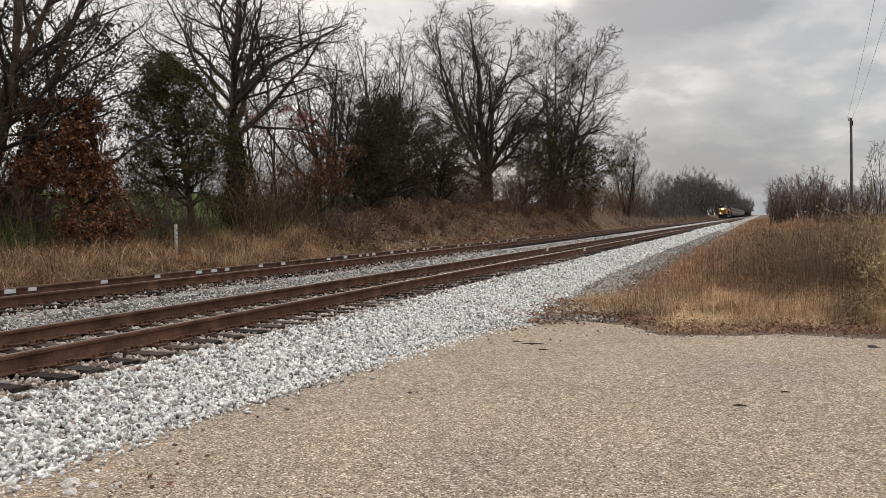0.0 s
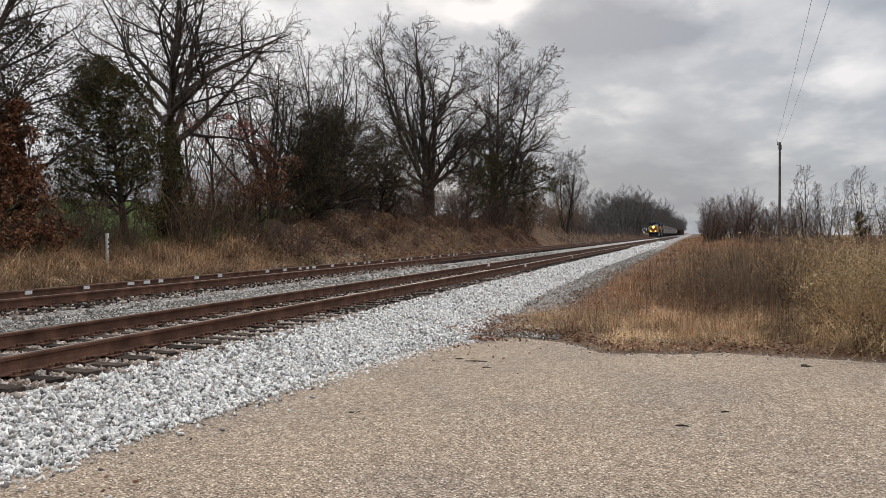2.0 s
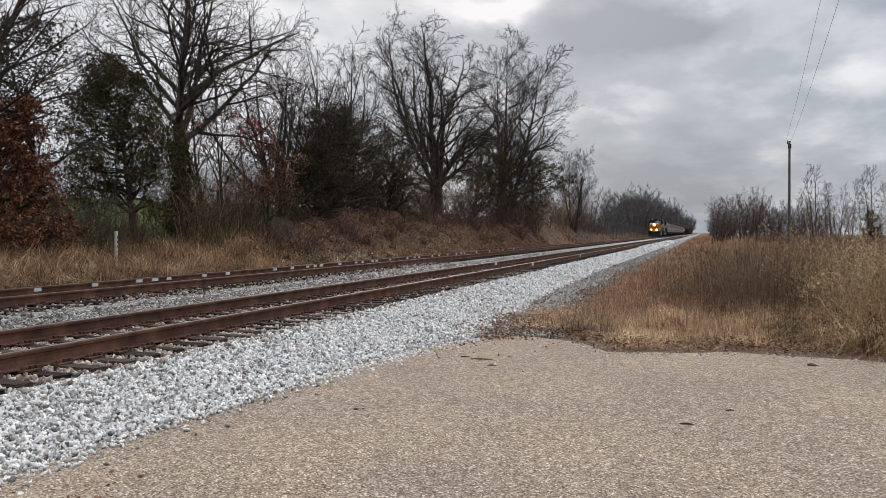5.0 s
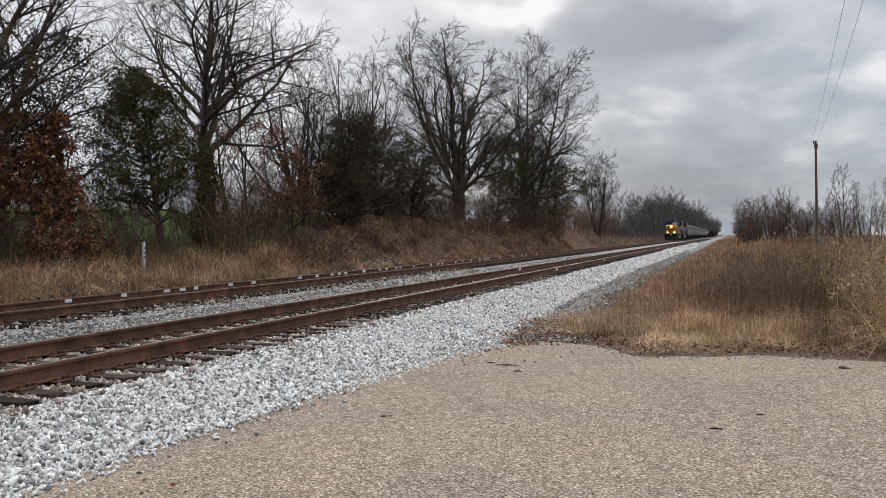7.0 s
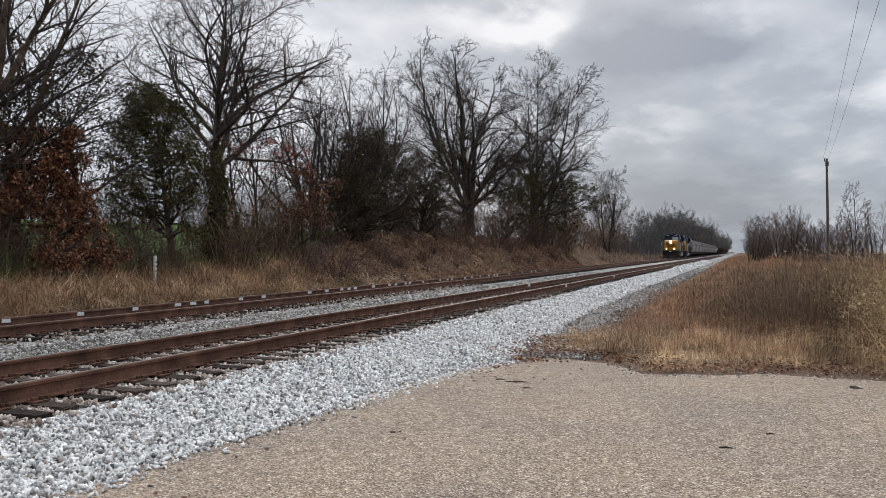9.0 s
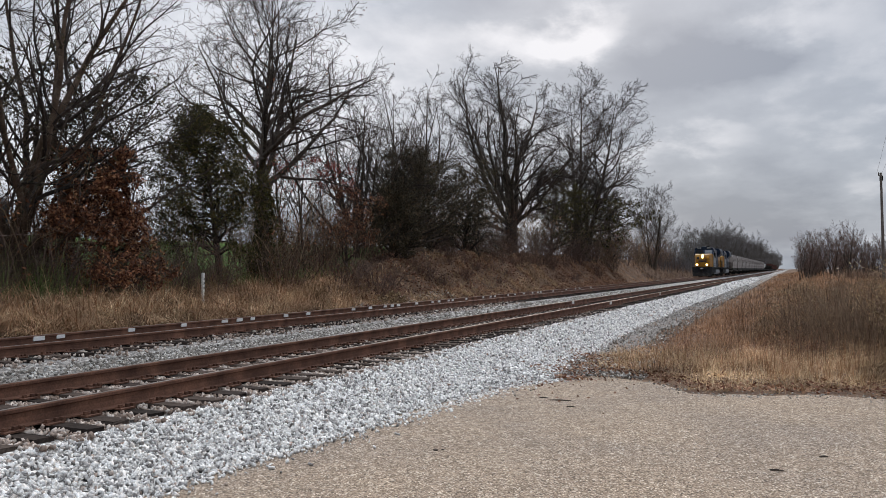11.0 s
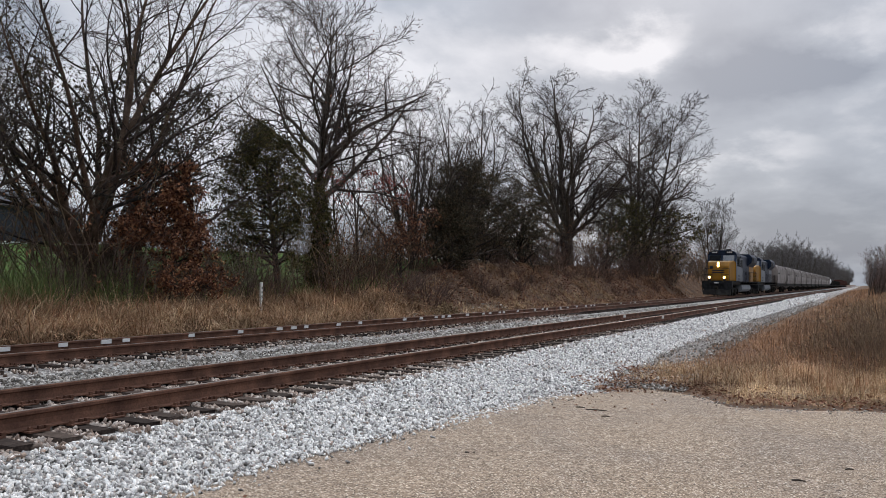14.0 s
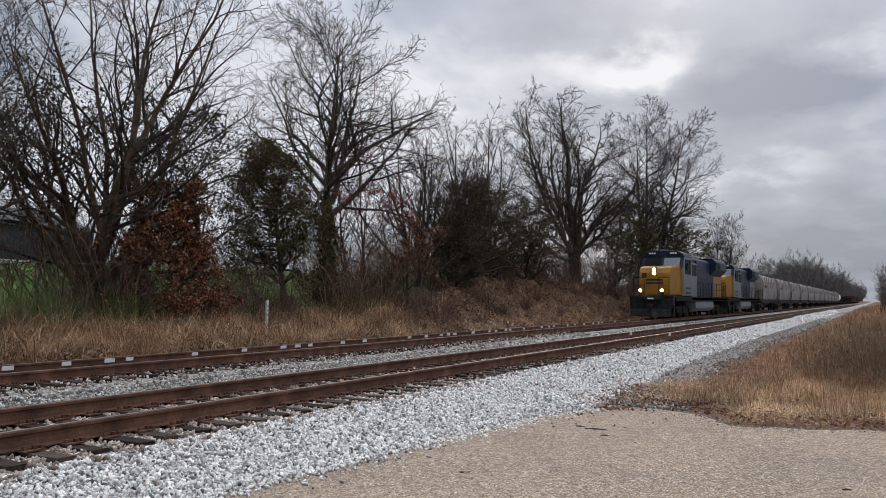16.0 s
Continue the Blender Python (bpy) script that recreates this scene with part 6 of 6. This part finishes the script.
    blades("green_weeds", X, Y, h * rs.uniform(0.9, 1.9, len(X)), np.full(len(X), 0.007), GREENGRASS, 11, "tall green weeds by the pasture", "weeds", droop=1.4, out=o)
    X, Y, h, o = clumps(rs, -21, -16.6, 105, 330, 1100, 10, 0.5)
    blades("bank_grass", X, Y, h * rs.uniform(0.3, 0.9, len(X)), np.full(len(X), 0.024), WEEDSTEM, 13, "rough brown grass on the far bank", droop=1.2, out=o)
    X, Y, h, o = clumps(rs, 5, 36, 86, 104, 750, 14, 0.5)
    blades("field_weeds", X, Y, h * rs.uniform(0.7, 1.5, len(X)), np.full(len(X), 0.022), WEEDSTEM, 19, "brown weeds before the field's far trees", "weeds", droop=1.0, out=o)
    # brush in the haze-paled twig colour
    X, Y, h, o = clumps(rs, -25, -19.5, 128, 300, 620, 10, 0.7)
    blades("far_brush", X, Y, h * rs.uniform(1.2, 3.0, len(X)), np.full(len(X), 0.035), TWIG_HAZE, 20, "brush under the distant woods, greyed for haze", "brush", droop=0.5, out=o)
    X, Y, h, o = clumps(rs, -4.9, -3.3, 15, 60, 130, 14, 0.10)
    blades("straw_grass", X, Y, h * rs.uniform(0.1, 0.32, len(X)), np.full(len(X), 0.004), STRAW_BROWN, 14, "small dead tufts in the gravel strip", droop=1.6, out=o)
    # fallen leaves on the bank and along the edge of the lot
    def fallen(name, x, y, z, size, seed, label):
        r2 = np.random.RandomState(seed)
        V, F = leaf_faces(r2, np.stack([x, y, z], 1), size, 0.75)
        return tagged(mesh_np(name, V, F, LITTER), label, "fallen leaves", kind="stuff")
    n = 20000
    x, y = rs.uniform(-20.8, -16.3, n), rs.uniform(26, 90, n)
    fallen("bank_leaves", x, y, land(x, y) + 0.04, 0.09, 1, "rust-brown fallen leaves covering the bank")
    n = 3600
    x = rs.uniform(-4.4, 8, n)
    x = x[np.sin(x * 2.3) + np.sin(x * 5.1 + 1) > rs.uniform(-1.2, 1.2, n)]
    n = len(x)
    y = weeds_edge(x) - 0.25 + rs.rand(n) ** 0.8 * 1.6 + rs.normal(size=n) * 0.2
    fallen("edge_leaves", x, y, np.maximum(land(x, y), PAVE - 0.06) + rs.uniform(0.0, 0.05, n), 0.035, 2, "brown fallen leaves along the paving's edge")
    n = 900
    x = rs.uniform(-3.6, 2.5, n)
    y = weeds_edge(x) - 0.15 + np.abs(rs.normal(size=n)) * 0.45
    fallen("edge_leaves", x, y, np.maximum(land(x, y), PAVE - 0.06) + rs.uniform(0.02, 0.10, n), 0.035, 4, "red-brown fallen leaves along the paving's edge")
    n = 2300
    y = 14.2 + rs.rand(n) ** 1.4 * 14
    x = path_side(y) + 0.15 + rs.rand(n) ** 1.3 * np.interp(y, [14, 20, 28], [3.2, 2.2, 1.6])
    ok = y > weeds_edge(x)
    x, y = x[ok], y[ok]
    fallen("edge_leaves", x, y, land(x, y) + rs.uniform(0.02, 0.10, len(x)), 0.030, 6, "red-brown fallen leaves caught in the low grass")
    n = 1300
    y = rs.uniform(13.4, 18, n)
    x = path_side(y) - 0.1 + rs.normal(size=n) * 0.28
    fallen("edge_leaves", x, y, np.maximum(land(x, y), bed_height(x, y)) + 0.03 + rs.rand(n) * 0.04, 0.032, 5, "red-brown fallen leaves drifted against the ballast")
    n = 26
    x, y = rs.normal(size=n) * 0.16 - 4.25, rs.normal(size=n) * 0.3 + 4.5
    fallen("edge_leaves", x, y, np.full(n, PAVE + 0.03), 0.028, 7, "orange-brown leaves by the loose stones")
    n = 420
    y = rs.uniform(10.0, 20, n)
    x = path_side(y) - 0.35 + rs.normal(size=n) * 0.6
    fallen("edge_leaves", x, y, np.maximum(land(x, y), bed_height(x, y)) + 0.03, 0.030, 3, "brown fallen leaves along the paving's edge")


build_grass()


# ---- single things ----
def build_marker():
    ob = thing("marker_post", on_land(-20.1, 22.5), "slim white wooden marker post in dead grass", "post")
    part("post", box(BM(), -0.045, 0.045, -0.045, 0.045, -0.3, 1.25, 0.012), WHITEPAINT, ob)
    for k in range(3):
        part("numeral_bar", box(BM(), 0.046, 0.050, -0.022, 0.022, 0.98 - 0.16 * k, 1.06 - 0.16 * k), BLACKPAINT, ob, "black characters as bars")
    ob.location.z = -0.10


build_marker()


def build_pole(x, y, label):
    z = float(land(x, y))
    ob = thing("utility_pole", pose(x, y, z), label, "utility pole", "power line")
    part("pole", rod(BM(), (0, 0, -0.5), (-0.15, 0, 9.2 - z), 0.13, 12, 0.085), POLEWOOD, ob)
    bm = BM()
    box(bm, -0.25, 0.0, -0.06, 0.06, 8.55 - z, 8.95 - z, 0.02)
    part("bracket", bm, GRIME, ob)
    part("insulator", rod(BM(), (-0.3, 0, 8.95 - z), (-0.3, 0, 9.25 - z), 0.06, 8, 0.035), POLEWOOD, ob, "small insulator")
    return ob


build_pole(6.85, 72.0, "weathered grey wooden utility pole")


def build_wires():
    for dx, dz in ((-0.3, 0.0), (0.0, -0.25)):
        cu = bpy.data.curves.new("overhead_wire", "CURVE")
        cu.dimensions, cu.bevel_depth, cu.bevel_resolution = "3D", 0.006, 1
        sp = cu.splines.new("POLY")
        sp.points.add(24)
        a, b = Vector((6.7 + dx, 72, 9.15 + dz)), Vector((1.0 + dx * 2.0, -14, 9.8 + dz))
        for k, p in enumerate(sp.points):
            u = k / 24
            q = a.lerp(b, u) - Vector((0, 0, 0.9 * 4 * u * (1 - u)))
            p.co = (*q, 1)
        cu.materials.append(WIRE)
        tagged(new("overhead_wire", cu), "thin overhead wire running from the pole", "wire", "power line")


build_wires()


def build_barn():
    x, y = -70.0, 38.0
    ob = thing("barn", pose(x, y, float(land(x, y)) - 0.2, 0, 0, 10), "grey metal barn beyond the pasture", "barn")
    part("wall", prism(BM(), [(-6, 0), (-6, 3.4), (0, 5.4), (6, 3.4), (6, 0)], -9, 9, "y"), BARNWALL, ob)
    bm = BM()
    for s in (-1, 1):
        prism(bm, [(s * 6.4, 3.30), (0, 5.45), (0, 5.57), (s * 6.4, 3.42)], -9.4, 9.4, "y")
    part("roof", bm, BARNWALL, ob)
    part("door", box(BM(), 6.0, 6.05, -2, 2, 0.4, 3.0), BARNWALL, ob)
    part("base_board", box(BM(), 6.0, 6.06, -9, 9, 0.0, 0.35), WHITEPAINT, ob, "white base board")


build_barn()


def build_litter():
    """Sticks, clods and a few big stones on the paving."""
    rs = np.random.RandomState(31)
    for x, y, L, a in ((-3.51, 11.35, 0.14, 8), (-3.22, 11.22, 0.32, 14), (-2.92, 10.72, 0.13, 12), (1.5, 12.6, 0.16, 20), (-0.21, 8.14, 0.13, 10), (0.22, 8.93, 0.09, 30)):
        bm = BM()
        rod(bm, (-L / 2, 0, 0.008), (0, 0.010, 0.012), 0.007, 6, 0.009)
        rod(bm, (0, 0.010, 0.012), (L / 2, -0.006, 0.008), 0.009, 6, 0.005)
        s = tagged(part("stick", bm, BARK, None), "short dark stick lying on the paving", "stick", "sticks on the lot")
        s.matrix_basis = pose(x, y, PAVE - 0.05 * float(sstep(9, 14, y)), 0, 0, a)
    for x, y, r in ((1.47, 12.62, 0.05), (-3.56, 7.54, 0.022), (-3.50, 7.60, 0.014), (-2.76, 5.53, 0.012), (-2.70, 5.55, 0.009), (-1.15, 7.14, 0.009), (-1.8, 6.8, 0.009)):
        bm = BM()
        bmesh.ops.create_icosphere(bm, subdivisions=2, radius=r)
        for v in bm.verts:
            v.co = Vector((v.co.x * 1.4, v.co.y, v.co.z * 0.55)) * (1 + 0.25 * noise.noise(v.co * 40 + Vector((x, y, 0))))
        c = tagged(part("clod", bm, BARK, None), "small dark clod on the paving", "clod", "clods on the lot")
        c.location = (x, y, PAVE + r * 0.3 - 0.05 * float(sstep(9, 14, y)))
    for x, y, r in ((-4.62, 4.02, 0.07), (-4.46, 4.06, 0.04), (-4.5, 3.9, 0.045), (-4.3, 4.13, 0.04), (-4.1, 4.6, 0.016)):
        bm = BM()
        bmesh.ops.create_icosphere(bm, subdivisions=2, radius=r)
        for v in bm.verts:
            v.co = Vector((v.co.x * 1.3, v.co.y, v.co.z * 0.6)) * (1 + 0.5 * noise.noise(v.co * 22 + Vector((x, y, 0))))
        for cut in ((0.6, 0.3, 0.75), (-0.7, 0.5, 0.5), (0.2, -0.9, 0.4), (-0.3, -0.5, 0.8)):
            axis = Vector(cut).normalized()
            for v in bm.verts:
                over = v.co.dot(axis) - r * 0.5
                if over > 0:
                    v.co -= axis * over
        c = tagged(part("loose_stone", bm, STONE, None), "pale limestone lump on the paving", "stone", "loose stones")
        c.location = (x, y, PAVE + r * 0.4)


build_litter()


# ---- what moves ----
def lead(t):
    """Where the lead nose is along the track at t seconds."""
    q = 16.0 - t
    return 53.8 + 15.27 * q - 0.039 * q * q


def motions():
    for ob, d in TRAIN:
        walk(ob, [(t, pose(XC_FAR, lead(t) + d, 0)) for t in range(0, 17)])
    for ob, y in WHEELS:
        walk(ob, [(k / 30, pose(0, y, 0.53, math.degrees((lead(k / 30) - lead(0)) / 0.53))) for k in range(0, 481)])


motions()
